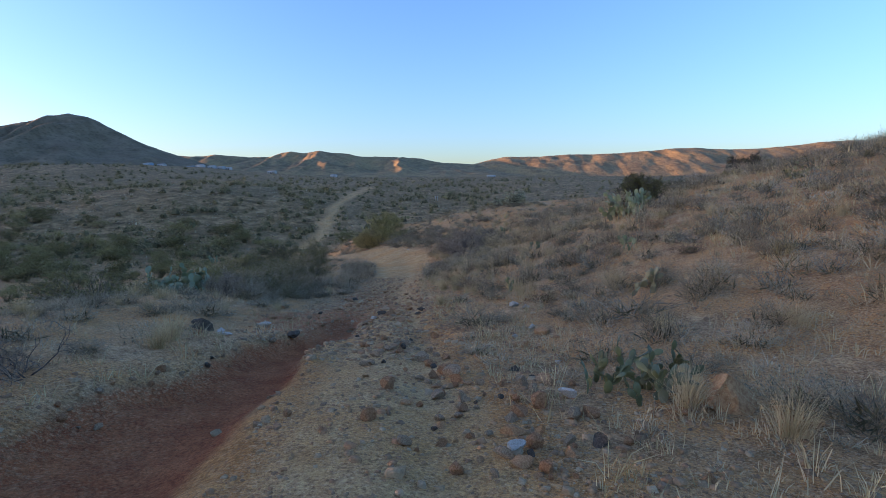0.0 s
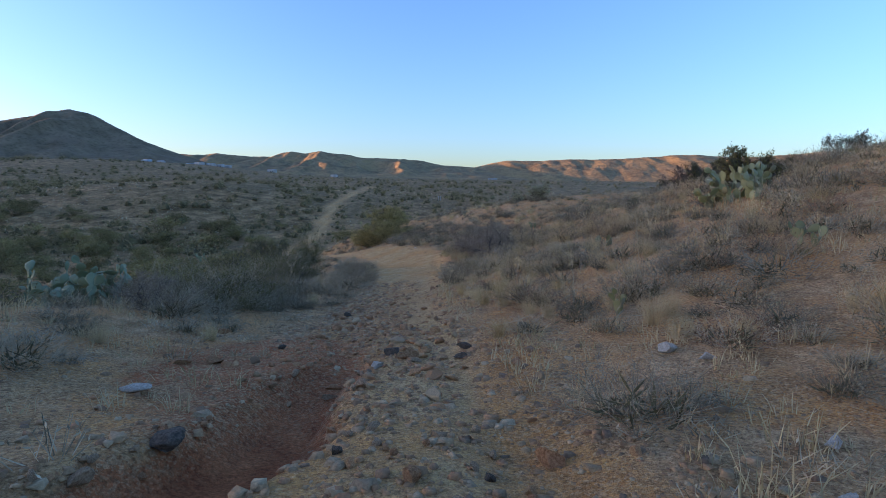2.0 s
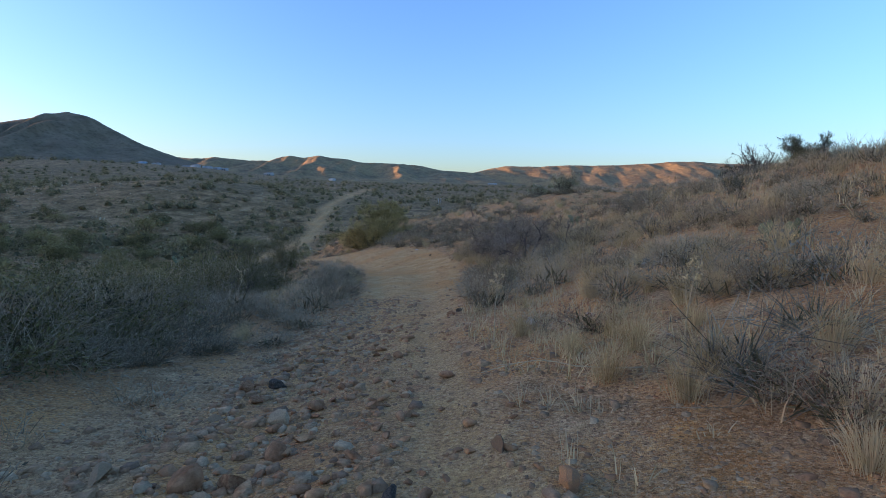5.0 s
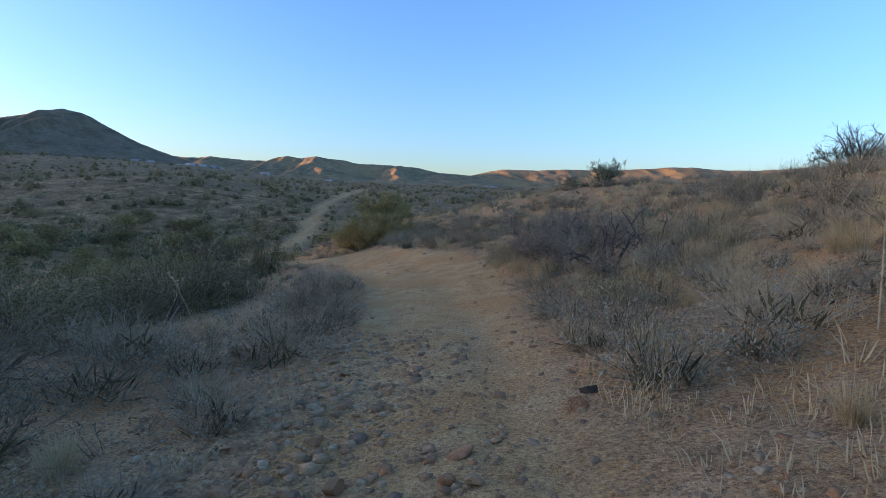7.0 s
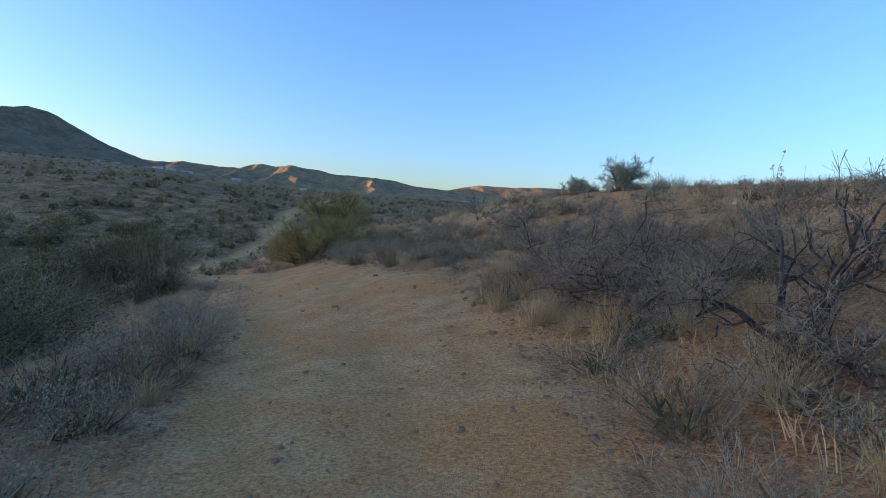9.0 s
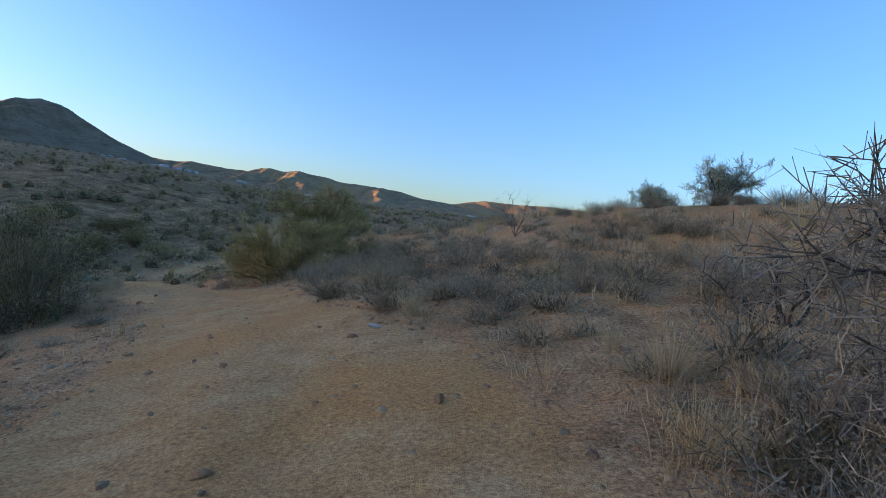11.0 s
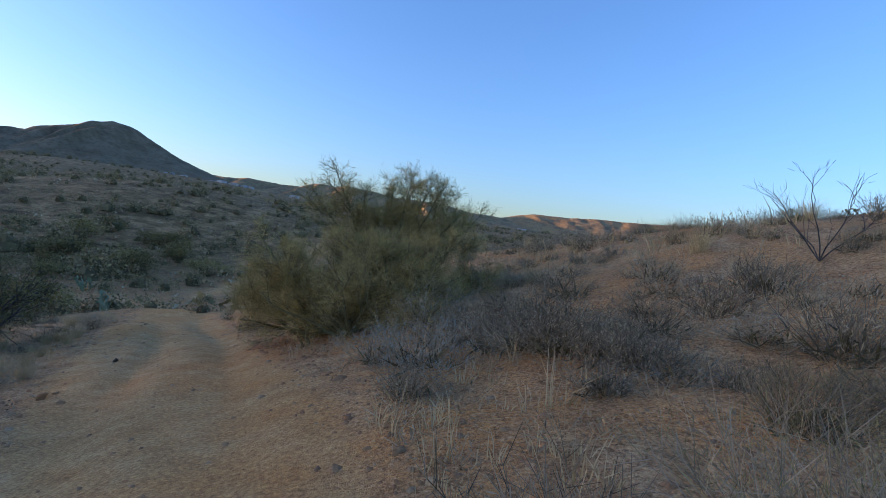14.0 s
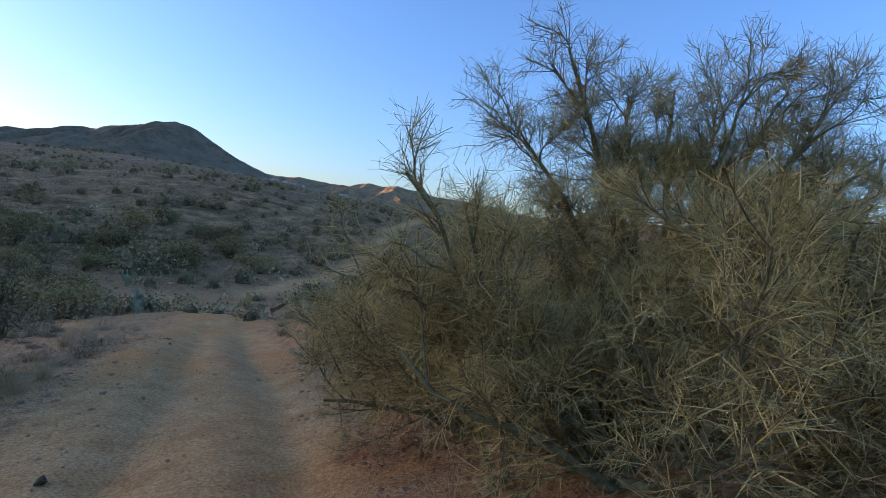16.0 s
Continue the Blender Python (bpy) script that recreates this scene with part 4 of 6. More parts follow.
# ---------------------------------------------------------------- dry stalks and fallen branches
def stalk(x, y, tall, lean, turn, seed, label, heads=3, thick=0.012):
    rng = np.random.default_rng(seed)
    start = np.array([[0.0, 0.0, -0.03]])
    way = np.array([[math.sin(radians(lean)) * math.cos(radians(turn)), math.sin(radians(lean)) * math.sin(radians(turn)), math.cos(radians(lean))]])
    lv = branchwork(rng, start, way, [(0, tall, 7, 0.05, 0.0, thick, thick * 0.4, 0, 0), (max(heads, 1), tall * 0.28, 3, 0.1, 0.12, thick * 0.4, thick * 0.2, 0.35, 0.55)])
    ob = base("dry_stalk", x, y, ground_z(x, y))
    part("stem", raw_mesh("stalk_stem", *joined(rods(*lv[0], rng, 5), rods(*lv[1], rng, 4)), PALE_WOOD, smooth=True), ob)
    for tip in lv[1][1][-max(heads, 1):]:
        part("seed_head", raw_mesh("stalk_head", *leaves(np.repeat(tip[None], 16, 0) + rng.normal(0, 0.012, (16, 3)), 0.035, rng, 0.6), STRAW), ob)
    return tagged(ob, label, "plant", "dry stalks")


STALK = "tall bleached dry flower stalk standing in grass"
for i, (sx, sy, st, sl, sa) in enumerate([(3.6, 20.2, 1.5, 8, 200), (3.75, 20.35, 1.2, 16, 20), (1.55, 18.2, 1.2, 8, 60), (0.7, 20.6, 1.1, 5, 180), (2.0, 27.0, 1.5, 18, 20), (1.15, 26.5, 1.15, 3, 90),
                                          (4.3, 31.5, 1.6, 22, 340), (-6.4, 33.2, 1.0, 4, 90), (-8.2, 36.4, 0.9, 10, 200), (-8.9, 34.4, 1.3, 16, 190), (-9.4, 33.9, 1.3, 24, 0), (5.2, 40.6, 1.4, 12, 20),
                                          (2.2, 44.8, 0.9, 8, 100), (0.2, 49.9, 1.0, 6, 120), (-1.0, 22.9, 0.9, 6, 30), (-9.6, 38.2, 1.0, 10, 170), (3.0, 46.6, 1.0, 5, 80), (-0.6, 53.4, 0.8, 6, 40)]):
    stalk(sx, sy, st, sl, sa, 900 + i, STALK, heads=3 + i % 4)


def snag(x, y, size, seed):
    rng = np.random.default_rng(seed)
    lv = branchwork(rng, np.zeros((5, 3)), dome(rng, 5, 0.95, 0.95), [(0, 1.0, 5, 0.16, 0.05, 0.009, 0.003, 0, 0), (6, 0.55, 4, 0.2, 0.05, 0.004, 0.0015, 0.35, 0.2), (4, 0.2, 2, 0.2, 0.03, 0.0018, 0.001, 0.4, 0.2)])
    ob = base("dead_shrub", x, y, ground_z(x, y), 0, size)
    part("wood", raw_mesh("snag_wood", *joined(rods(*lv[0], rng, 5), rods(*lv[1], rng, 3), ribbons(lv[2][0], lv[2][1], 0.004, 0.002, rng)), DEAD_BARK), ob)
    return tagged(ob, "leafless dead shrub with upright grey twigs", "shrub", "dead shrubs")


snag(0.1, 53.0, 1.25, 951)
snag(-8.1, 31.6, 0.8, 954)
snag(3.2, 37.2, 1.0, 955)


def fallen_branch(x, y, turn, long, seed, label="bleached fallen branch lying on dry ground"):
    rng = np.random.default_rng(seed)
    way = np.array([[math.cos(radians(turn)), math.sin(radians(turn)), 0.02]])
    lv = branchwork(rng, np.array([[0, 0, 0.05]]), way, [(0, long, 8, 0.07, 0.0, 0.009, 0.004, 0, 0), (4, long * 0.3, 4, 0.1, 0.02, 0.005, 0.002, 0.3, 0.2)])
    z0 = ground_z(x, y)
    pieces = []
    for a, b, ra, rb in lv:
        for e in (a, b):
            e[:, 2] = np.clip(e[:, 2], 0.02, 0.25) + height(x + e[:, 0], y + e[:, 1]) - z0
        pieces.append(rods(a, b, ra, rb, rng, 5))
    ob = new("fallen_branch", raw_mesh("fallen_branch", *joined(*pieces), PALE_WOOD, smooth=True))
    ob.location = (x, y, z0)
    return tagged(ob, label, "branch", "fallen branches")


for i, b in enumerate([(-0.2, 17.3, 25, 2.3), (0.9, 18.4, 15, 1.9), (0.2, 20.4, 150, 1.6), (-0.1, 28.6, 5, 1.5), (1.2, 16.6, 330, 1.2), (4.2, 13.6, 5, 1.3), (1.5, 30.6, 0, 1.8), (3.0, 23.0, 20, 1.5), (-3.6, 52.3, 320, 1.6)]):
    fallen_branch(*b, 970 + i)


# ---------------------------------------------------------------- rocks
def rock_mesh(name, seed, material, cuts=8, flat=0.75, detail=2):
    """A broken stone: a ball cut by random planes and roughened."""
    rng = np.random.default_rng(seed)
    bm = bmesh.new()
    bmesh.ops.create_icosphere(bm, subdivisions=detail, radius=1.0)
    planes = [(Vector(rng.normal(size=3)).normalized(), rng.uniform(0.3, 0.72)) for _ in range(cuts)]
    shape = Vector((rng.uniform(0.8, 1.35), rng.uniform(0.6, 1.0), flat * rng.uniform(0.8, 1.25)))
    for v in bm.verts:
        for nrm, dist in planes:
            over = v.co.dot(nrm) - dist
            if over > 0:
                v.co -= nrm * over
        v.co += Vector(rng.normal(0, 0.022, 3))
        v.co = Vector((v.co.x * shape.x, v.co.y * shape.y, v.co.z * shape.z))
    me = bpy.data.meshes.new(name)
    bm.to_mesh(me)
    bm.free()
    me.materials.append(material)
    return me


ROCKS = [rock_mesh("rock", 20 + s, STONE) for s in range(10)]


def rock(x, y, wide, me, label, turn=0.0, sink=0.28, tilt=0.0):
    ob = new("rock", me)
    r = wide / 2
    ob.matrix_basis = pose(x, y, ground_z(x, y) + r * (0.62 - sink), tilt, tilt * 0.4, turn) @ Matrix.Scale(r, 4)
    KEEP.append((x, y, r * 0.9))
    return tagged(ob, label, "rock", "loose rocks")


def own_rock(seed, material, flat=0.7):
    return rock_mesh("rock", seed, material, 9, flat, 3)


rock(3.05, 6.2, 0.62, own_rock(61, ORANGE_STONE, 0.85), "large angular orange sandstone rock in dry grass", 20, 0.15, 12)
rock(2.42, 6.05, 0.2, own_rock(62, ORANGE_STONE), "orange sandstone rock beside the track")
rock(1.45, 6.6, 0.26, own_rock(63, WHITE_STONE, 0.55), "pale flat stone beside the cactus")
rock(1.28, 7.25, 0.3, own_rock(64, GREY_STONE), "rounded pale grey rock beside the track")
rock(0.95, 7.1, 0.26, own_rock(65, GREY_STONE), "grey rock beside the track")
rock(0.14, 7.85, 0.3, own_rock(66, GREY_STONE), "smooth grey rock on the track")
rock(-0.16, 7.95, 0.22, own_rock(67, RED_STONE), "brown rock on the track")
rock(0.22, 6.7, 0.24, own_rock(68, GREY_STONE), "grey angular rock on the track")
rock(0.67, 5.6, 0.26, own_rock(69, ORANGE_STONE, 0.6), "pinkish broken rock on the track")
rock(0.94, 5.6, 0.17, own_rock(70, ORANGE_STONE), "orange broken rock on the track")
rock(0.70, 5.95, 0.2, own_rock(71, GREY_STONE), "grey broken rock on the track")
rock(1.12, 5.1, 0.17, own_rock(72, ORANGE_STONE, 0.9), "orange broken rock beside the track")
rock(1.45, 5.3, 0.24, own_rock(73, DARK_STONE), "dark rock beside the track")
rock(1.52, 6.0, 0.19, own_rock(74, RED_STONE, 0.9), "dark red rock beside the cactus")
rock(1.0, 8.1, 0.16, own_rock(75, DARK_STONE), "dark rock beside the track")
rock(0.66, 5.15, 0.22, own_rock(76, WHITE_STONE), "pale rock on the track")
rock(1.72, 8.55, 0.15, own_rock(77, WHITE_STONE), "small pale rock on bare soil")
rock(-5.05, 11.4, 0.5, own_rock(78, DARK_STONE, 0.9), "black rock on the gully rim")
rock(-5.3, 11.65, 0.36, own_rock(79, DARK_STONE), "black rock on the gully rim")
rock(-4.62, 11.2, 0.28, own_rock(80, WHITE_STONE, 0.5), "pale flat rock on the gully rim")
rock(-4.4, 10.9, 0.26, own_rock(81, WHITE_STONE, 0.45), "pale flat rock on the gully rim")
rock(-4.75, 10.8, 0.22, own_rock(82, GREY_STONE), "grey rock on the gully rim")
rock(-5.0, 11.0, 0.34, own_rock(83, RED_STONE, 0.5), "brown rock on the gully rim")
rock(-3.3, 11.6, 0.36, own_rock(84, DARK_STONE, 0.5), "dark flat rock in the gully")
rock(1.70, 14.0, 0.30, own_rock(85, WHITE_STONE), "white quartz rock on the slope")
rock(1.95, 13.5, 0.22, own_rock(86, WHITE_STONE, 0.5), "white quartz rock on the slope")
rock(1.74, 11.2, 0.24, own_rock(87, WHITE_STONE), "pale rock on the slope")
rock(1.32, 10.5, 0.16, own_rock(88, WHITE_STONE), "pale rock on the slope")
rock(1.85, 10.6, 0.34, own_rock(89, ORANGE_STONE), "orange rock on the slope")
rock(1.40, 9.85, 0.28, own_rock(90, ORANGE_STONE), "orange rock on the slope")
rock(0.40, 17.1, 0.26, own_rock(91, DARK_STONE, 0.6), "dark flat rock beside the track")
rock(-0.76, 15.7, 0.24, own_rock(92, DARK_STONE, 0.5), "dark flat rock on the track edge")
rock(-3.8, 21.9, 0.24, own_rock(93, DARK_STONE), "dark rock on the track")
rock(-4.15, 21.7, 0.3, own_rock(94, RED_STONE, 0.6), "brown rock on the track")
rock(-5.6, 17.9, 0.3, own_rock(95, RED_STONE, 0.6), "reddish rock on the track edge")
rock(-1.6, 26.3, 0.26, own_rock(96, RED_STONE), "brown rock on the track edge")
rock(-1.42, 26.6, 0.2, own_rock(97, DARK_STONE), "dark rock on the track edge")
rock(-0.42, 23.3, 0.2, own_rock(98, WHITE_STONE), "pale rock on the slope")
rock(0.33, 22.8, 0.22, own_rock(99, WHITE_STONE), "pale rock on the slope")
rock(-0.83, 37.1, 0.2, own_rock(59, RED_STONE), "brown rock on the track edge")
rock(-3.4, 43.6, 0.24, own_rock(58, WHITE_STONE, 0.5), "pale flat rock on the track edge")
rock(-9.1, 56.6, 0.34, own_rock(57, ORANGE_STONE, 0.6), "orange rock in the cut bank")
rock(-8.7, 57.0, 0.4, own_rock(56, RED_STONE, 0.7), "brown rock in the cut bank")
rock(-9.35, 57.4, 0.3, own_rock(52, ORANGE_STONE, 0.7), "orange rock in the cut bank")
rock(-9.0, 57.9, 0.36, own_rock(51, ORANGE_STONE, 0.6), "orange rock in the cut bank")
rock(-9.5, 58.1, 0.25, own_rock(50, RED_STONE, 0.7), "brown rock in the cut bank")
rock(-8.95, 56.2, 0.22, own_rock(49, ORANGE_STONE, 0.7), "orange rock in the cut bank")
rock(-12.25, 55.5, 0.16, own_rock(55, DARK_STONE), "dark stone on the track")
rock(-5.9, 29.6, 0.36, own_rock(54, RED_STONE, 0.7), "brown rock on the track edge")
rock(-1.7, 53.0, 0.3, own_rock(53, GREY_STONE), "grey rock on bare slope")

rock(-1.94, 15.66, 0.30, own_rock(101, DARK_STONE, 0.6), "dark rock in a heap on the track")
rock(-1.62, 15.27, 0.36, own_rock(102, RED_STONE, 0.75), "large brown rock in a heap on the track", 40)
rock(-1.40, 15.54, 0.24, own_rock(103, ORANGE_STONE, 0.6), "orange rock in a heap on the track")
rock(-1.12, 15.29, 0.22, own_rock(104, ORANGE_STONE, 0.8), "orange rock in a heap on the track", 80)
rock(-0.83, 15.2, 0.26, own_rock(105, DARK_STONE, 0.55), "dark flat rock on the track edge", 25)
rock(-1.45, 14.95, 0.19, own_rock(106, GREY_STONE, 0.5), "flat grey stone on the track")
rock(-1.44, 14.2, 0.2, own_rock(107, ORANGE_STONE, 0.7), "orange rock on the track")
rock(-0.96, 14.1, 0.18, own_rock(108, ORANGE_STONE, 0.9), "orange rock on the track")
rock(-2.23, 14.72, 0.15, own_rock(109, GREY_STONE), "grey stone on the track")
rock(-2.02, 14.78, 0.19, own_rock(110, WHITE_STONE, 0.8), "pale stone on the track")
rock(-3.2, 19.0, 0.28, own_rock(111, RED_STONE, 0.6), "reddish rock on the stony track")
rock(-3.86, 21.2, 0.24, own_rock(112, RED_STONE), "reddish rock on the stony track", 60)
rock(-1.82, 17.55, 0.24, own_rock(113, ORANGE_STONE, 0.8), "orange rock on the stony track")
rock(-2.04, 18.5, 0.22, own_rock(114, DARK_STONE, 0.7), "dark rock on the stony track")
rock(-1.28, 17.7, 0.26, own_rock(115, ORANGE_STONE, 0.6), "orange rock on the track edge", 30)
rock(-4.8, 14.75, 0.28, own_rock(116, RED_STONE, 0.6), "reddish rock on red washed-out soil")
rock(-4.42, 14.97, 0.25, own_rock(117, RED_STONE, 0.8), "reddish rock on red washed-out soil", 70)
rock(-4.41, 13.06, 0.28, own_rock(118, WHITE_STONE, 0.4), "pale flat rock on red washed-out soil")
rock(-2.51, 14.02, 0.22, own_rock(119, GREY_STONE, 0.8), "grey rock on red washed-out soil")
rock(-3.86, 16.3, 0.2, own_rock(120, DARK_STONE, 0.5), "dark stone on red washed-out soil")

STONE_LABEL = "broken brown stone lying on the dirt track"
rng = np.random.default_rng(11)
for i in range(128):
    while True:
        k = rng.uniform()
        if k < 0.1:
            y, d = rng.uniform(4.6, 17), rng.normal(0.9, 0.8)
        elif k < 0.4:
            y, d = rng.uniform(13, 19.5), rng.normal(-0.1, 1.0)
        elif k < 0.76:
            y, d = rng.uniform(19, 30.5), rng.normal(-1.1, 0.65)
        elif k < 0.9:
            y, d = rng.uniform(6, 16), rng.normal(-1.6, 0.35)
        else:
            y, d = rng.uniform(30, 60), rng.choice([-2.6, 2.4]) + rng.normal(0, 0.4)
        x = float(centre(np.array([y]))[0]) + d
        if gully(np.array([x]), np.array([y]))[0] < 0.9 and clear_of(x, y, 0.02):
            break
    w = float(np.clip(rng.lognormal(-2.1, 0.42), 0.08, 0.3))
    ob = new("stone", ROCKS[i % len(ROCKS)])
    ob.matrix_basis = pose(x, y, ground_z(x, y) + w * 0.12, rng.uniform(-20, 20), rng.uniform(-20, 20), rng.uniform(0, 360)) @ Matrix.Scale(w / 2, 4)
    tagged(ob, STONE_LABEL, "stone", "stones on the track")


HEAP = [rock_mesh("rock", 130 + s, m) for s, m in enumerate((GREY_STONE, ORANGE_STONE, GREY_STONE, RED_STONE, ORANGE_STONE, DARK_STONE, RED_STONE, GREY_STONE))]
rng = np.random.default_rng(14)
count = 0
while count < 130:
    y = 4.6 + 7.5 * rng.uniform() ** 1.3
    x = 0.75 - 0.24 * (y - 5) + rng.normal(0, 0.62)
    w = float(np.clip(rng.lognormal(-2.0, 0.42), 0.07, 0.32))
    if gully(np.array([x]), np.array([y]))[0] < 0.1 and clear_of(x, y, w * 0.4):
        ob = new("stone", HEAP[int(rng.integers(len(HEAP)))])
        ob.matrix_basis = pose(x, y, ground_z(x, y) + w * 0.14, rng.uniform(-25, 25), rng.uniform(-25, 25), rng.uniform(0, 360)) @ Matrix.Scale(w / 2, 4)
        tagged(ob, "loose broken stone on the rutted dirt track", "stone", "stones on the track")
        KEEP.append((x, y, w * 0.4))
        count += 1


for i in range(42):
    y = 6 + 9 * rng.uniform() ** 1.2
    side = -1 if i % 3 else 1
    x = float(np.interp(y, [0, 6.3, 9.2, 14, 17], [-3.3, -2.98, -3.05, -2.62, -2.5]) + side * (np.interp(y, [0, 6.3, 9.2, 14], [1.2, 1.0, 0.66, 0.5]) + rng.normal(0.06, 0.14)))
    w = float(np.clip(rng.lognormal(-2.1, 0.4), 0.07, 0.28))
    ob = new("stone", HEAP[int(rng.integers(len(HEAP)))])
    ob.matrix_basis = pose(x, y, ground_z(x, y) + w * 0.12, rng.uniform(-25, 25), rng.uniform(-25, 25), rng.uniform(0, 360)) @ Matrix.Scale(w / 2, 4)
    tagged(ob, "broken stone on the rim of the red gully", "stone", "stones on the track")


def rubble(label, count, seed, material, y0, y1, side, spread, size):
    """A bed of broken stones in the washed-out track, joined, too many to count."""
    rng = np.random.default_rng(seed)
    shapes = []
    for me in HEAP:
        co = np.empty(len(me.vertices) * 3, np.float32)
        me.vertices.foreach_get("co", co)
        shapes.append((co.reshape(-1, 3), np.array([p.vertices[:] for p in me.polygons])))
    pieces = []
    y = y0 + (y1 - y0) * rng.beta(1.5, 2.2, count)
    x = centre(y) + side + rng.normal(0, spread, count) * (1 - 0.35 * step(y0, y1, y))
    z = height(x, y)
    for a, b, c, w in zip(x, y, z, np.clip(rng.lognormal(size, 0.42, count), 0.05, 0.34)):
        co, f = shapes[int(rng.integers(len(shapes)))]
        m = np.array(pose(a, b, c + w * 0.1, rng.uniform(-25, 25), rng.uniform(-25, 25), rng.uniform(0, 360)))
        pieces.append((co * (w * np.array([0.55, 0.5, 0.3])) @ m[:3, :3].T + m[:3, 3], f))
    v, f = joined(*pieces)
    tagged(new("rubble", raw_mesh("rubble", v, np.concatenate(f), material)), label, "stones", kind="stuff")


rubble("reddish-brown broken stones in the washed-out track", 260, 15, RED_STONE, 14, 27, -0.3, 0.8, -2.25)
rubble("tan and orange broken stones in the washed-out track", 220, 16, ORANGE_STONE, 14, 28, -0.1, 0.95, -2.4)


def gravel():
    """Loose small stones, too many to count."""
    rng = np.random.default_rng(12)
    n = 46000
    y = 4 + rng.uniform(size=n) ** 1.25 * 62
    d = np.where(rng.uniform(size=n) < 0.62, rng.normal(0, 2.4, n), rng.uniform(-9, 14, n))
    band = rng.uniform(size=n) < 0.1
    y = np.where(band, rng.uniform(9, 31, n), y)
    d = np.where(band, rng.normal(0, 1, n) * np.where(y > 18, 0.7, 1.2) - np.where(y > 18, 1.1, 0.3), d)
    verge = ~band & (rng.uniform(size=n) < 0.22)
    d = np.where(verge, rng.choice([-1, 1], n) * rng.uniform(1.3, 4.5, n), d)
    x = centre(y) + d
    on = trackness(x, y)
    patch = fractal(x * 0.7, y * 0.5, 3, 55)
    stony = 0.25 + 1.1 * np.clip(patch + 0.12, 0, 1) + 0.2 * (y < 30) * (np.abs(d - 0.4) < 1.7) + 0.5 * (np.abs(np.abs(d) - 2.2) < 0.7)
    wash_red = np.exp(-(((x + 3.7 + 0.12 * (y - 14.5)) / 1.5) ** 2 + ((y - 14.9) / 2.9) ** 2))
    keep = (rng.uniform(size=n) > 0.7 * wash_red) & (rng.uniform(size=n) < band + stony * (1 - 0.85 * on * step(26, 32, y))) & (gully(x, y) < 0.12 + (0.22 + 0.25 * step(11, 13.5, y)) * rng.uniform(size=n))
    x, y, band = x[keep], y[keep], band[keep]
    n = len(x)
    w = np.clip(rng.lognormal(-3.4, 0.5, n) * np.where(band, 1.5, 1.0), 0.015, 0.15)
    z = height(x, y)
    cube = np.array([[-1, -1, -0.6], [1, -1, -0.6], [1, 1, -0.6], [-1, 1, -0.6], [-0.8, -0.85, 0.35], [0.85, -0.7, 0.5], [0.7, 0.8, 0.3], [-0.7, 0.85, 0.45]])
    v = cube[None] * rng.uniform(0.4, 1.4, (n, 8, 3)) * (w / 2)[:, None, None]
    a = rng.uniform(0, math.tau, n)
    c, s = np.cos(a)[:, None], np.sin(a)[:, None]
    v = np.stack([v[..., 0] * c - v[..., 1] * s, v[..., 0] * s + v[..., 1] * c, v[..., 2]], -1) + np.stack([x, y, z + w * 0.1], 1)[:, None]
    f = np.array([[0, 1, 5, 4], [1, 2, 6, 5], [2, 3, 7, 6], [3, 0, 4, 7], [4, 5, 6, 7]])
    faces = (np.arange(n)[:, None, None] * 8 + f).reshape(-1, 4)
    tagged(new("gravel", raw_mesh("gravel", v.reshape(-1, 3), faces, STONE)), "loose brown and grey gravel on the track", "gravel", kind="stuff")


gravel()


# ---------------------------------------------------------------- shrubs beside the track
rng = np.random.default_rng(31)
def bushes(*places):
    for kind, x, y, size, squash in places:
        plant(kind, x, y, size, rng, squash)
        KEEP.append((x, y, (0.8 if kind == "big" else 0.34) * size))


# in the wash and above it, left of the track
bushes(("big", -12.4, 49.7, 0.62, 2.3), ("deep", -12.9, 51.0, 1.1, 0.9), ("big", -11.2, 38.4, 1.15, 0.95), ("big", -10.3, 39.6, 0.9, 0.85),
       ("big", -17.0, 30.0, 0.8, 1.1), ("big", -20.5, 34.5, 0.9, 1.1), ("big", -24.0, 39.0, 0.9, 1.1), ("big", -19.5, 26.5, 0.8, 1.1), ("big", -27.5, 45.0, 1.0, 1.1), ("big", -11.0, 31.0, 0.9, 0.85), ("big", -12.8, 28.2, 1.0, 0.8), ("big", -15.6, 35.6, 1.1, 0.9), ("big", -16.5, 40.5, 1.1, 0.9))
bushes(("deep", -12.6, 48.4, 1.2, 0.9), ("big", -14.0, 46.4, 0.9, 0.9), ("big", -13.8, 42.6, 1.15, 0.9),
       ("deep", -11.6, 41.0, 1.4, 0.8), ("olive", -16.0, 46.5, 2.16, 1.0), ("grey", -17.0, 61.2, 0.9, 0.9), ("deep", -15.4, 48.6, 1.7, 0.9),
       ("olive", -17.4, 52.5, 1.98, 1.0), ("big", -11.6, 36.4, 1.0, 0.9), ("big", -13.0, 33.0, 1.1, 0.9), ("olive", -10.2, 33.5, 1.5, 0.85),
       ("olive", -15.2, 29.0, 1.89, 1.0), ("deep", -12.6, 25.4, 1.4, 0.9), ("bare", -9.4, 24.2, 2.0, 0.9), ("bare", -12.4, 22.4, 2.2, 0.9))
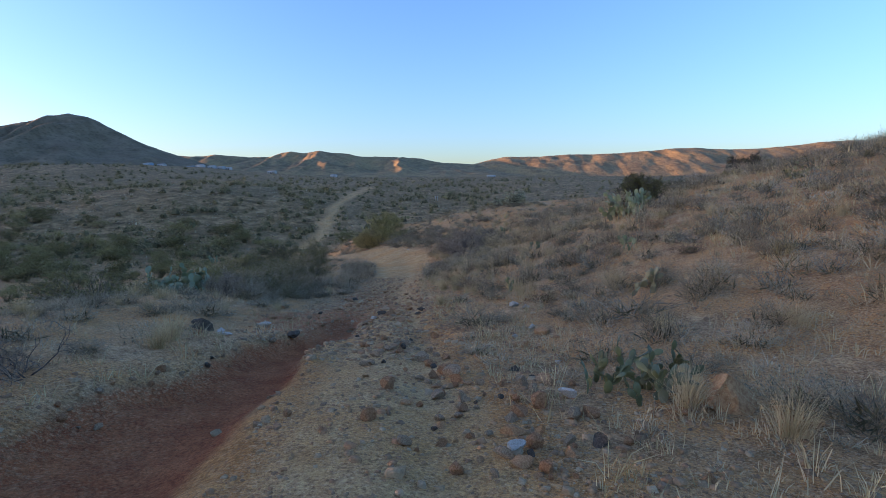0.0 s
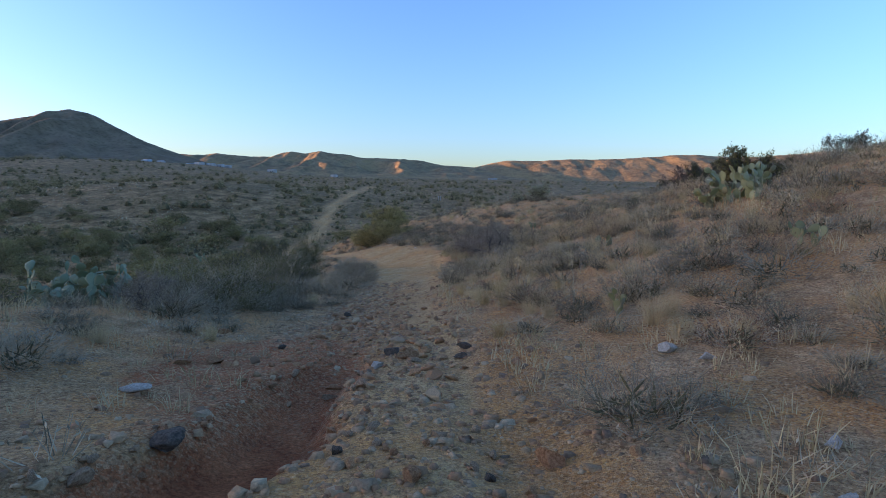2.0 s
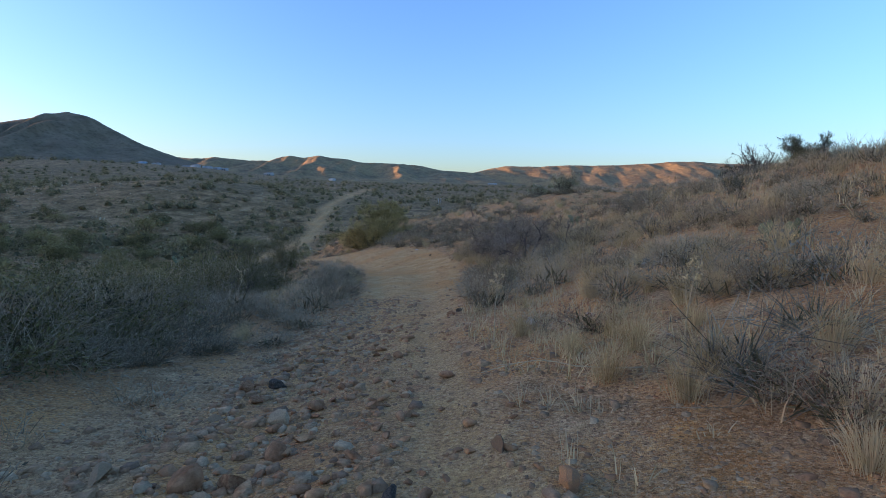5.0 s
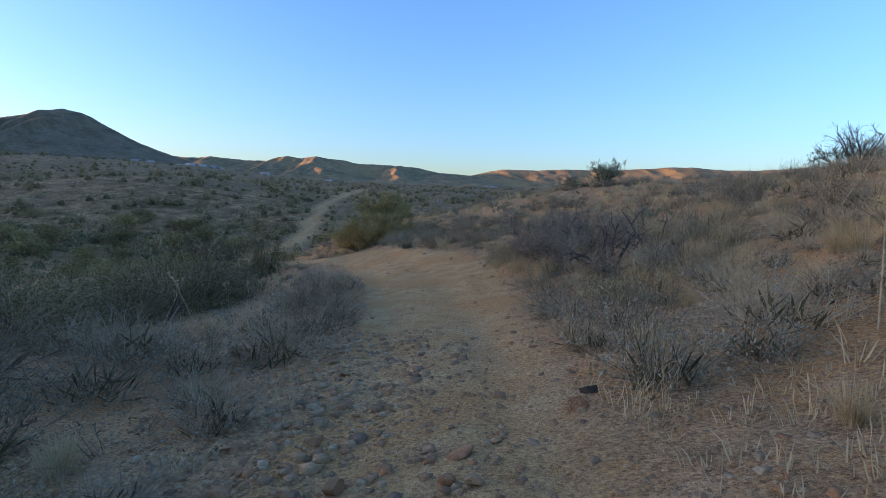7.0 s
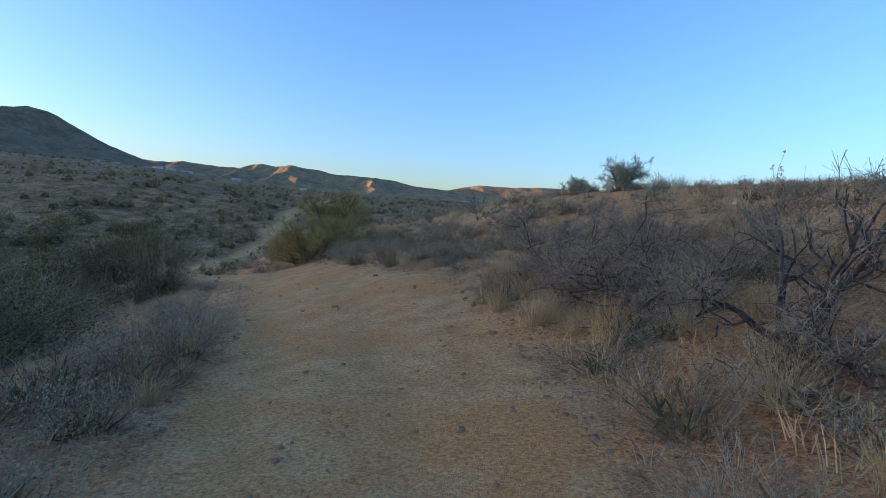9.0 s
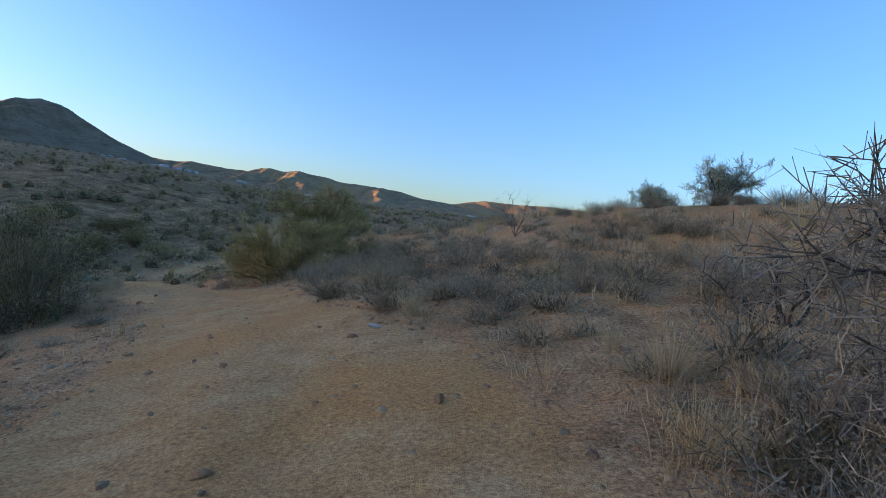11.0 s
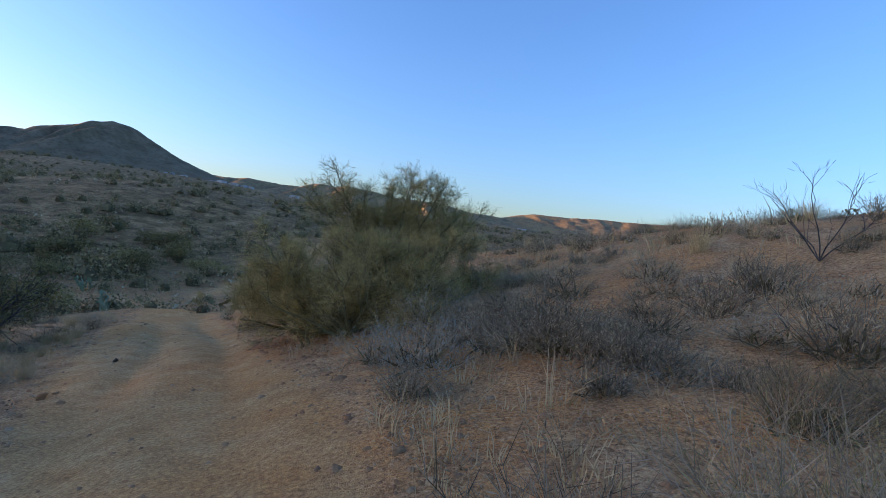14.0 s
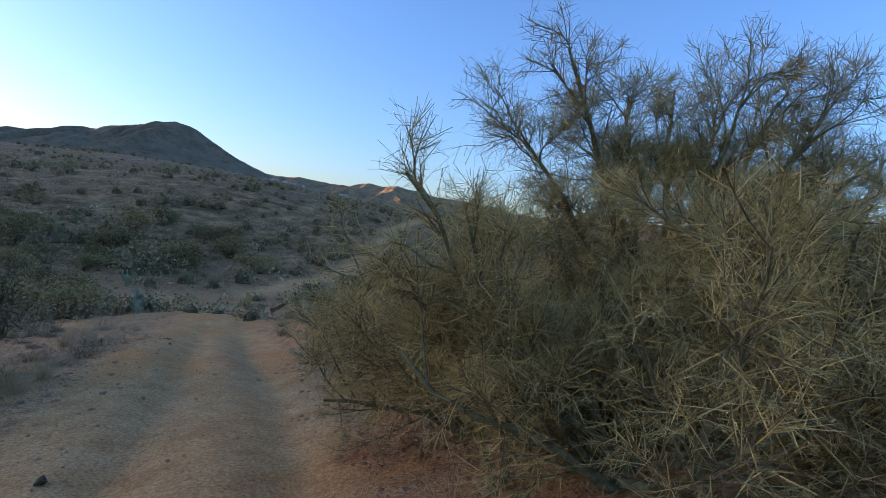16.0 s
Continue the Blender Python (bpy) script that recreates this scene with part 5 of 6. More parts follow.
bushes(("olive", -15.0, 22.0, 1.62, 1.0), ("olive", -18.5, 25.4, 1.98, 1.0), ("bare", -9.6, 27.6, 2.2, 0.9), ("olive", -10.2, 38.6, 1.5, 0.8),
       ("bare", -8.8, 30.0, 1.7, 0.8), ("bare", -11.0, 29.6, 2.2, 0.9), ("olive", -19.0, 34.0, 1.98, 1.0), ("olive", -21.0, 40.0, 2.16, 1.0),
       ("olive", -17.5, 38.0, 1.80, 1.0), ("olive", -20.0, 29.0, 1.80, 1.0), ("olive", -23.0, 46.0, 2.16, 1.0), ("olive", -14.2, 18.6, 1.8, 0.9),
       ("olive", -20.0, 19.5, 1.71, 1.0), ("bare", -9.9, 61.0, 1.2, 0.9), ("grey", -10.9, 60.4, 1.0, 0.8), ("grey", -13.4, 64.4, 1.1, 0.9))
bushes(("rust", -12.2, 62.6, 1.1, 0.9), ("olive", -24.6, 66.0, 1.9, 0.9))
# the belt of bushes at the track's left shoulder
bushes(("olive", -7.4, 21.8, 1.25, 0.85), ("olive", -8.1, 22.9, 1.5, 0.9), ("olive", -7.2, 23.7, 1.2, 0.85), ("deep", -8.4, 24.7, 1.3, 0.9), ("olive", -7.7, 25.3, 1.4, 0.9), ("olive", -8.9, 21.6, 1.4, 0.9), ("bare", -7.5, 19.8, 1.7, 0.9),
       ("bare", -8.3, 20.5, 1.9, 0.9), ("grey", -6.9, 20.7, 1.3, 0.9), ("bare", -6.7, 22.4, 1.3, 0.9), ("mound", -6.5, 23.4, 1.4, 0.9), ("mound", -6.9, 24.8, 1.4, 0.9), ("bare", -7.0, 18.6, 1.5, 0.9), ("grey", -6.4, 19.4, 1.0, 0.8), ("mound", -6.1, 24.6, 1.1, 0.9))
# along the left verge
bushes(("bare", -8.6, 22.2, 1.7, 0.8), ("grey", -4.9, 26.6, 1.1, 1.0), ("grey", -5.4, 27.3, 1.2, 1.0), ("grey", -6.9, 27.8, 1.5, 0.9),
       ("bare", -5.6, 30.4, 1.0, 0.8), ("grey", -6.2, 31.6, 1.3, 0.9), ("grey", -7.4, 30.0, 1.4, 0.9), ("grey", -6.6, 34.0, 1.2, 0.9),
       ("bare", -6.9, 36.2, 1.1, 0.9), ("grey", -7.0, 38.2, 1.2, 0.9), ("grey", -7.4, 40.4, 1.3, 0.9), ("silver", -8.2, 41.4, 1.1, 0.9),
       ("grey", -5.9, 24.9, 1.0, 0.8), ("grey", -6.6, 23.0, 1.1, 0.8), ("grey", -5.3, 29.4, 1.7, 1.0), ("bare", -5.1, 31.2, 1.5, 0.9))
bushes(("grey", -6.0, 33.0, 1.5, 1.0), ("grey", -6.3, 29.0, 1.6, 1.0), ("bare", -7.4, 29.4, 1.8, 0.9), ("bare", -8.2, 21.0, 1.8, 0.9),
       ("bare", -7.9, 23.0, 1.9, 0.9), ("bare", -8.4, 27.6, 2.0, 0.9), ("grey", -6.7, 26.0, 1.6, 1.0), ("grey", -5.6, 36.4, 1.3, 1.0),
       ("grey", -5.95, 37.5, 1.4, 1.0), ("grey", -6.4, 38.9, 1.3, 1.0), ("bare", -5.5, 35.2, 1.3, 0.9), ("grey", -6.4, 36.5, 1.5, 1.0),
       ("rust", -6.9, 38.9, 1.3, 1.0), ("grey", -5.3, 33.9, 1.3, 1.0), ("bare", -6.1, 34.7, 1.6, 0.9), ("grey", -7.7, 41.7, 1.3, 1.0))
bushes(("grey", -4.9, 32.4, 1.2, 1.0))
# on the right bank
bushes(("deep", 8.45, 34.0, 0.62, 0.9), ("olive", 0.35, 30.6, 0.85, 0.8), ("grey", -0.35, 28.4, 1.25, 1.0), ("grey", -0.6, 30.0, 1.2, 1.0),
       ("grey", 0.2, 26.6, 1.15, 0.9), ("bare", -0.4, 33.2, 1.2, 1.0), ("grey", 3.3, 7.6, 1.0, 0.8), ("grey", 3.9, 6.3, 1.2, 0.9),
       ("bare", 4.2, 5.7, 1.2, 0.9), ("grey", 0.55, 9.2, 0.55, 0.8), ("grey", 1.4, 15.4, 0.8, 0.9), ("bare", 1.55, 17.6, 1.0, 1.0),
       ("grey", 2.4, 17.5, 1.3, 0.9), ("deep", 11.6, 27.6, 0.9, 0.9), ("rust", 5.2, 18.0, 1.2, 1.0), ("rust", 7.5, 19.4, 1.3, 0.9))
bushes(("rust", 9.6, 20.4, 1.3, 0.9), ("rust", 6.6, 15.0, 1.1, 0.9), ("grey", -0.8, 26.5, 1.5, 1.1), ("grey", -1.0, 28.2, 1.3, 1.1),
       ("grey", 0.75, 27.3, 1.5, 1.0), ("grey", 2.7, 17.5, 1.5, 1.1))
# round the palo verdes
bushes(("silver", -5.5, 51.2, 1.5, 1.0), ("silver", -6.1, 51.9, 1.3, 1.0), ("grey", -4.0, 52.2, 1.4, 1.0),
       ("bare", -4.6, 52.9, 1.17, 0.9), ("bare", -3.4, 53.9, 1.17, 0.9), ("bare", -2.7, 52.0, 0.94, 0.9), ("broom", -3.55, 46.9, 0.95, 0.9), ("broom", -2.75, 48.5, 0.7, 0.9),
       ("grey", -2.4, 45.5, 1.3, 0.9), ("grey", -1.7, 44.9, 1.2, 0.9), ("grey", -0.9, 43.6, 1.3, 1.0),
       ("olive", 19.5, 52.0, 1.2, 0.9), ("olive", 2.75, 57.9, 0.55, 0.9), ("bare", -5.2, 53.6, 1.01, 0.9), ("bare", -4.7, 53.0, 1.01, 0.9))
bushes(("bare", -4.3, 51.4, 1.17, 0.8), ("bare", -3.6, 51.8, 1.25, 0.8), ("bare", -5.3, 52.6, 1.17, 0.9), ("bare", -2.9, 51.0, 1.09, 0.8), ("silver", -4.6, 51.9, 1.3, 0.9), ("bare", -4.9, 54.0, 1.17, 0.9), ("bare", -3.9, 53.2, 1.17, 0.9))
bushes(("bare", -4.1, 52.4, 0.94, 0.9), ("grey", -5.6, 54.0, 1.5, 1.0), ("bare", -4.5, 54.2, 1.09, 0.9), ("grey", -3.9, 50.8, 1.3, 1.0),
       ("bare", -3.3, 50.4, 0.94, 0.9), ("olive", -0.5, 46.2, 0.75, 0.9), ("grey", 0.8, 45.0, 1.4, 1.1), ("grey", -1.2, 47.8, 1.3, 1.0),
       ("bare", -7.7, 58.8, 1.2, 0.9))
for kinds, count, low, high, y0, y1, gap, sizes, power in [
    (("grey", "grey", "rust", "bare", "grey"), 62, 1.9, 6.5, 8, 62, 0.4, (0.7, 1.4), 1.0),
    (("grey", "grey", "silver", "bare"), 26, -9, -2.0, 22, 64, 0.6, (0.6, 1.2), 1.0),
    (("grey", "silver", "grey", "bare"), 44, -10, -3.4, 8, 26, 0.5, (0.6, 1.1), 1.0),
    (("grey", "silver", "bare"), 20, 2.0, 6.5, 60, 74, 0.6, (0.6, 1.1), 1.0),
    (("grey", "bare", "grey", "rust"), 22, -8, -2.7, 50, 68, 0.5, (0.5, 0.95), 1.0),
    (("olive", "olive", "deep", "bare"), 44, -30, -9, 14, 60, 1.4, (1.3, 2.3), 0.9),
]:
    for x, y in scatter(rng, count, low, high, y0, y1, gap, power):
        plant(kinds[int(rng.integers(len(kinds)))], x, y, rng.uniform(*sizes), rng, rng.uniform(0.55, 0.9))


thicket("slope_shrubs", "many low grey-brown desert shrubs across the slope",
        [(x, y, rng.uniform(0.7, 1.35) * (1 - 0.4 * (y > 44))) for x, y in scatter(rng, 300, 7, 28, 8, 70, 0.5, 1.1)], ("grey", "rust", "grey", "bare"), rng, SCRUB)
thicket("slope_shrubs", "many low grey twiggy shrubs across the slope",
        [(x, y, rng.uniform(0.7, 1.4) * (1 - 0.4 * (y > 44))) for x, y in scatter(rng, 380, 3, 26, 8, 66, 0.45, 1.0)], ("grey", "bare", "grey"), rng, PURPLE_SCRUB)


thicket("slope_shrubs", "low grey-brown desert shrubs on the bank beside the track",
        [(x, y, rng.uniform(0.6, 1.3) * (1 - 0.35 * (y > 44))) for x, y in scatter(rng, 150, 3.5, 12, 8, 66, 0.4, 1.0)], ("grey", "rust", "grey", "bare"), rng, BANK_SHRUB, 0.5)


KEEP.extend([(-3.4, 48.4, 1.0), (-2.2, 47.6, 0.9), (-4.9, 49.4, 1.1), (-1.4, 47.0, 0.7)])  # bare gravel bank


# compact brown shrubs on the open right slope and under the crest trees
bushes(("mound", 6.1, 52.2, 1.27, 0.9), ("mound", 7.0, 52.0, 1.19, 0.8), ("mound", 6.6, 51.7, 1.02, 0.7), ("mound", 4.5, 53.3, 1.10, 0.8), ("mound", 3.2, 49.2, 1.44, 0.9), ("mound", 3.5, 48.2, 1.27, 0.9), ("mound", 2.0, 49.6, 1.19, 0.9),
       ("mound", 0.6, 48.1, 1.02, 0.8), ("mound", -0.7, 49.4, 0.85, 0.8), ("mound", -1.5, 44.8, 1.10, 0.9), ("mound", -1.45, 44.2, 0.94, 0.8), ("mound", -2.2, 45.7, 1.19, 0.9), ("mound", 0.0, 44.8, 1.02, 1.0), ("mound", 0.3, 44.3, 0.94, 0.9),
       ("mound", -3.6, 50.4, 1.10, 1.0), ("mound", -3.3, 50.1, 1.02, 0.9), ("mound", -4.0, 51.1, 1.19, 1.0), ("mound", -4.55, 52.4, 1.19, 1.0), ("mound", -2.0, 51.4, 1.19, 0.9), ("mound", -1.2, 52.0, 1.36, 0.9), ("mound", -1.7, 49.6, 1.36, 1.0))
thicket("slope_shrubs", "compact rounded grey-brown shrubs across the open slope",
        [(x, y, rng.uniform(0.5, 1.25)) for low, high, y0, y1, count in ((1.8, 7, 42, 70, 50), (5, 16, 44, 68, 70), (3.4, 12, 9, 42, 70)) for x, y in scatter(rng, count, low, high, y0, y1, 0.4, 1.0)], ("mound",), rng, BANK_SHRUB, 0.4)


# close around the bare mesquites
bushes(("grey", 1.6, 33.1, 1.2, 1.0), ("grey", 2.7, 33.8, 1.3, 0.9), ("bare", 1.65, 32.2, 1.2, 0.9), ("grey", 3.3, 35.0, 1.3, 0.9), ("grey", 0.8, 33.6, 1.1, 1.0),
       ("bare", 3.9, 34.6, 1.4, 0.9), ("grey", 1.5, 37.3, 1.1, 0.9), ("rust", 2.4, 36.4, 1.2, 0.9), ("grey", 0.85, 32.5, 1.1, 1.0), ("grey", 3.0, 32.5, 1.2, 0.9))


# ---------------------------------------------------------------- dry grass
def tuft_blades(rng, x, y, z, tall, blades, spread=0.07, broad=0.007):
    """Arched blades for tufts at many places at once."""
    i = np.repeat(np.arange(len(x)), blades)
    n = len(i)
    a = rng.uniform(0, math.tau, n)
    out = np.abs(rng.normal(0, 1, n))
    root = np.stack([x[i] + np.cos(a) * out * spread, y[i] + np.sin(a) * out * spread, z[i] - 0.02], 1)
    h = tall[i] * rng.uniform(0.5, 1.15, n)
    lean = np.clip(rng.normal(0.32, 0.22, n), 0, 1.1)
    way = np.stack([np.cos(a) * lean, np.sin(a) * lean, np.ones(n)], 1)
    mid = root + unit(way) * (h * 0.55)[:, None]
    way2 = way + np.stack([np.cos(a) * lean * 0.8, np.sin(a) * lean * 0.8, -0.35 * lean], 1) + rng.normal(0, 0.12, (n, 3))
    tip = mid + unit(way2) * (h * 0.45)[:, None]
    return joined(ribbons(root, mid, broad, broad * 0.8, rng), ribbons(mid, tip, broad * 0.8, broad * 0.25, rng))


def grass_field():
    rng = np.random.default_rng(41)
    n = 17500
    y = rng.uniform(2, 76, n)
    d = np.where(rng.uniform(size=n) < 0.76, 1.3 + rng.uniform(size=n) ** 1.35 * 27, -1.3 - rng.uniform(size=n) ** 1.3 * 11)
    x = centre(y) + d / bearing(y)
    patch = fractal(x * 0.35, y * 0.35, 3, 61)
    keep = (trackness(x, y) < 0.12) & (gully(x, y) < 0.12) & (patch - 0.25 * step(38, 46, y) > rng.uniform(-0.38, 0.32, n))
    x, y, d = x[keep], y[keep], d[keep]
    z = height(x, y)
    tall = np.clip(rng.lognormal(-1.6, 0.42, len(x)), 0.08, 0.55)
    near = np.abs(d) < 8
    v, f = tuft_blades(rng, x[near], y[near], z[near], tall[near], 10, 0.08, 0.01)
    tagged(new("dry_grass", raw_mesh("dry_grass", v, f, STRAW)), "straw-coloured dry grass tufts beside the track", "grass", kind="stuff")
    v, f = tuft_blades(rng, x[~near], y[~near], z[~near], tall[~near] * 1.2, 7, 0.1, 0.02)
    tagged(new("dry_grass", raw_mesh("dry_grass", v, f, STRAW)), "straw-coloured dry grass on the slopes", "grass", kind="stuff")


grass_field()


def scrub_field():
    """Low dry scrub, knee-high and less, between the larger shrubs."""
    rng = np.random.default_rng(43)
    n = 6400
    y = rng.uniform(5, 78, n)
    d = np.where(rng.uniform(size=n) < 0.8, 1.6 + rng.uniform(size=n) ** 1.25 * 30, -1.6 - rng.uniform(size=n) * 10)
    x = centre(y) + d / bearing(y)
    patch = fractal(x * 0.22, y * 0.22, 3, 66)
    keep = (trackness(x, y) < 0.05) & (gully(x, y) < 0.05) & (patch - 0.35 * step(38, 46, y) * step(6, 10, d) > rng.uniform(-0.22, 0.35, n))
    x, y, d = x[keep], y[keep], d[keep]
    z, size = height(x, y), rng.uniform(0.14, 0.42, int(keep.sum()))
    per = 22
    i = np.repeat(np.arange(len(x)), per)
    m = len(i)
    a, u = rng.uniform(0, math.tau, m), np.sqrt(rng.uniform(0, 1, m))
    root = np.stack([x[i] + np.cos(a) * u * size[i] * 0.55, y[i] + np.sin(a) * u * size[i] * 0.55, z[i] - 0.02 + rng.uniform(0, 0.5, m) * size[i] * (1 - u)], 1)
    way = np.stack([np.cos(a) * u, np.sin(a) * u, np.full(m, 0.75)], 1) + rng.normal(0, 0.3, (m, 3))
    tip = root + unit(way) * (size[i] * rng.uniform(0.35, 0.85, m))[:, None]
    wide = np.where(np.abs(d[i]) < 8, 0.009, 0.017)
    k = rng.uniform(0.5, 1.0, (m, 1))
    sprig = root + (tip - root) * k + rng.normal(0, 0.02, (m, 3))
    v, f = joined(ribbons(root, tip, wide, wide * 0.5, rng), leaves(sprig, wide * 6, rng, 0.35, 0.8))
    tagged(new("dry_scrub", raw_mesh("dry_scrub", v, f, SCRUB)), "low grey-brown dry scrub on gravelly soil", "scrub", kind="stuff")


scrub_field()


def bunch(name, seed, tall, blades):
    rng = np.random.default_rng(seed)
    v, f = tuft_blades(rng, np.zeros(1), np.zeros(1), np.zeros(1), np.array([tall]), blades, 0.1, 0.005)
    return raw_mesh(name, v, f, STRAW)


BUNCHES = [bunch("bunch", 50 + i, 0.5 + 0.07 * i, 260) for i in range(3)]
spots = [(-4.75, 9.6, 1.1), (-4.6, 8.9, 0.7), (2.6, 6.2, 0.8), (2.9, 6.8, 0.7), (3.3, 5.6, 0.9), (2.9, 35.9, 1.2), (3.5, 37.0, 1.1), (2.0, 17.0, 0.8), (0.9, 31.7, 0.9), (4.6, 36.0, 1.2), (1.0, 45.6, 1.0), (2.4, 43.4, 1.1),
         (-0.2, 46.2, 1.1), (4.2, 41.2, 1.0), (-8.9, 58.9, 0.9), (-9.9, 58.4, 0.7), (-7.0, 31.0, 0.9), (-5.8, 25.8, 0.7), (-6.3, 35.2, 0.8), (1.1, 36.2, 1.0), (1.8, 33.0, 0.9), (-0.1, 35.9, 0.8), (2.2, 32.2, 0.9), (0.6, 41.2, 0.6)]
spots += [(-5.15, 35.6, 0.7), (-5.7, 36.9, 0.8), (-5.1, 34.6, 0.6), (-6.0, 38.2, 0.7), (-5.9, 35.8, 0.7)]
spots += [(1.2 + 0.45 * i % 2.3, 31.2 + 0.37 * i, 0.8 + 0.06 * (i % 5)) for i in range(12)]
spots += [(x, y, rng.uniform(0.5, 0.95)) for x, y in scatter(rng, 64, 2.6, 8.5, 29, 42, 0.25, 1.0)]
spots += [(x, y, rng.uniform(0.4, 0.8)) for x, y in scatter(rng, 24, 1.8, 6, 59, 74, 0.4, 1.0)]
spots += [(x, y, rng.uniform(0.5, 0.9)) for x, y in scatter(rng, 44, 1.7, 6.5, 14, 31, 0.3, 1.0)]
spots += [(x, y, rng.uniform(0.6, 1.0)) for x, y in scatter(rng, 60, 2.6, 12, 8, 66, 0.5, 1.2)]
spots += [(x, y, rng.uniform(0.5, 0.9)) for x, y in scatter(rng, 22, -8, -2.6, 6, 62, 0.5, 1.0)]
spots += [(x, y, rng.uniform(0.45, 0.85)) for x, y in scatter(rng, 40, -7, -2.5, 51, 68, 0.35, 1.0)]
for i, (x, y, s) in enumerate(spots):
    ob = new("grass_tuft", BUNCHES[i % 3])
    ob.matrix_basis = pose(x, y, ground_z(x, y), 0, 0, rng.uniform(0, 360)) @ Matrix.Scale(s, 4)
    tagged(ob, "bushy straw-coloured bunch of dry grass", "grass", "grass tufts")


# ---------------------------------------------------------------- brush across the wash and beyond
def brush(name, label, count, seed, place_of, low, high, per, leaf, leaf_material=None, hollow=False):
    rng = np.random.default_rng(seed)
    x, y = place_of(rng, count)
    keep = far_track(x, y) < 0.3
    x, y = x[keep], y[keep]
    z = height(x, y)
    size = rng.uniform(low, high, len(x)) * (1 + 0.5 * (rng.uniform(size=len(x)) < 0.12))
    i = np.repeat(np.arange(len(x)), per)
    n = len(i)
    a, u = rng.uniform(0, math.tau, n), np.sqrt(rng.uniform(0, 1, n))
    lobes = 1 + 0.3 * np.sin(a * 3 + x[i] * 5) + 0.18 * np.sin(a * 5 + y[i] * 3)
    r = u * lobes * size[i] * 0.5
    up = np.sqrt(np.clip(1 - u**2, 0, 1)) * rng.uniform(0.15, 1.05, n) * size[i] * 0.58
    at = np.stack([x[i] + r * np.cos(a), y[i] + r * np.sin(a), z[i] + up - 0.05], 1)
    v, f = leaves(at, leaf * size[i] * rng.uniform(0.6, 1.4, n), rng, 0.85)
    if hollow:
        return tagged(new(name, raw_mesh(name, v, f, leaf_material)), label, "brush", kind="stuff")
    # each bush's inner shade, put in as a darker core
    core, quads = shaded_hearts(rng, x, y, z, 0.25 * size, 0.27 * size)
    me = raw_mesh(name, np.concatenate([v, core]), np.concatenate([f, quads + len(v)]), [leaf_material or FAR_LEAF, SHADED_TANGLE], inner=len(quads))
    return tagged(new(name, me), label, "brush", kind="stuff")


def near_wash(rng, n):
    y = rng.uniform(20, 78, n)
    return centre(y) - 9.5 - rng.uniform(0, 1, n) ** 1.1 * (0.8 * y + 4), y


def wash_places(rng, n):
    y = rng.uniform(72, 128, n)
    return -12 - rng.uniform(0, 1, n) * (y * 0.95) + rng.normal(0, 3, n), y


def slope_places(rng, n):
    y = 100 + rng.uniform(0, 1, n) ** 1.3 * 330
    x = -y * rng.uniform(-0.15, 1.05, n) + rng.normal(0, 8, n)
    patch = fractal(x / 22, y / 22, 3, 71)
    keep = patch > rng.uniform(-0.55, 0.3, n)
    return x[keep], y[keep]


def plain_places(rng, n):
    y = 75 + rng.uniform(0, 1, n) ** 1.6 * 900
    return y * rng.uniform(-0.35, 0.75, n) + 5, y


def round_bush(name, seed, count, leaf):
    """A rounded, lumpy desert bush one metre across: a crown of small leaves round close twigs, coloured dark for inner
    shade.
    """
    rng = np.random.default_rng(seed)
    lumps = 13
    a, u = rng.uniform(0, math.tau, lumps), np.sqrt(rng.uniform(0, 1, lumps)) * 0.4
    mid = np.stack([np.cos(a) * u, np.sin(a) * u, 0.16 + 0.36 * np.sqrt(1 - (u / 0.42) ** 2 * 0.9) * rng.uniform(0.75, 1.2, lumps)], 1)
    k = rng.integers(0, lumps, count)
    at = mid[k] + rng.normal(0, 1, (count, 3)) * np.array([0.1, 0.1, 0.085]) * rng.uniform(0.7, 1.3, lumps)[k][:, None]
    at[:, 2] = np.abs(at[:, 2])
    crown = raw_mesh(name + "_crown", *leaves(at, leaf * rng.uniform(0.6, 1.4, count), rng, 0.5, 0.6), BUSH_LEAF)
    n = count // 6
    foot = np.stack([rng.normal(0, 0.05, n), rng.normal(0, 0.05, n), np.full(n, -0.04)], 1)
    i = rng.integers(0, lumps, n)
    # stems take the dark colour painted for shade within the crown
    wood = raw_mesh(name + "_wood", *ribbons(foot, mid[i] * 0.9 + rng.normal(0, 0.06, (n, 3)), 0.005, 0.003, rng), SHADED_TANGLE)
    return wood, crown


NEAR_BUSH = [round_bush("bush", 300 + i, 950, 0.052) for i in range(6)]
FAR_BUSH = [round_bush("bush", 320 + i, 900, 0.05) for i in range(6)]


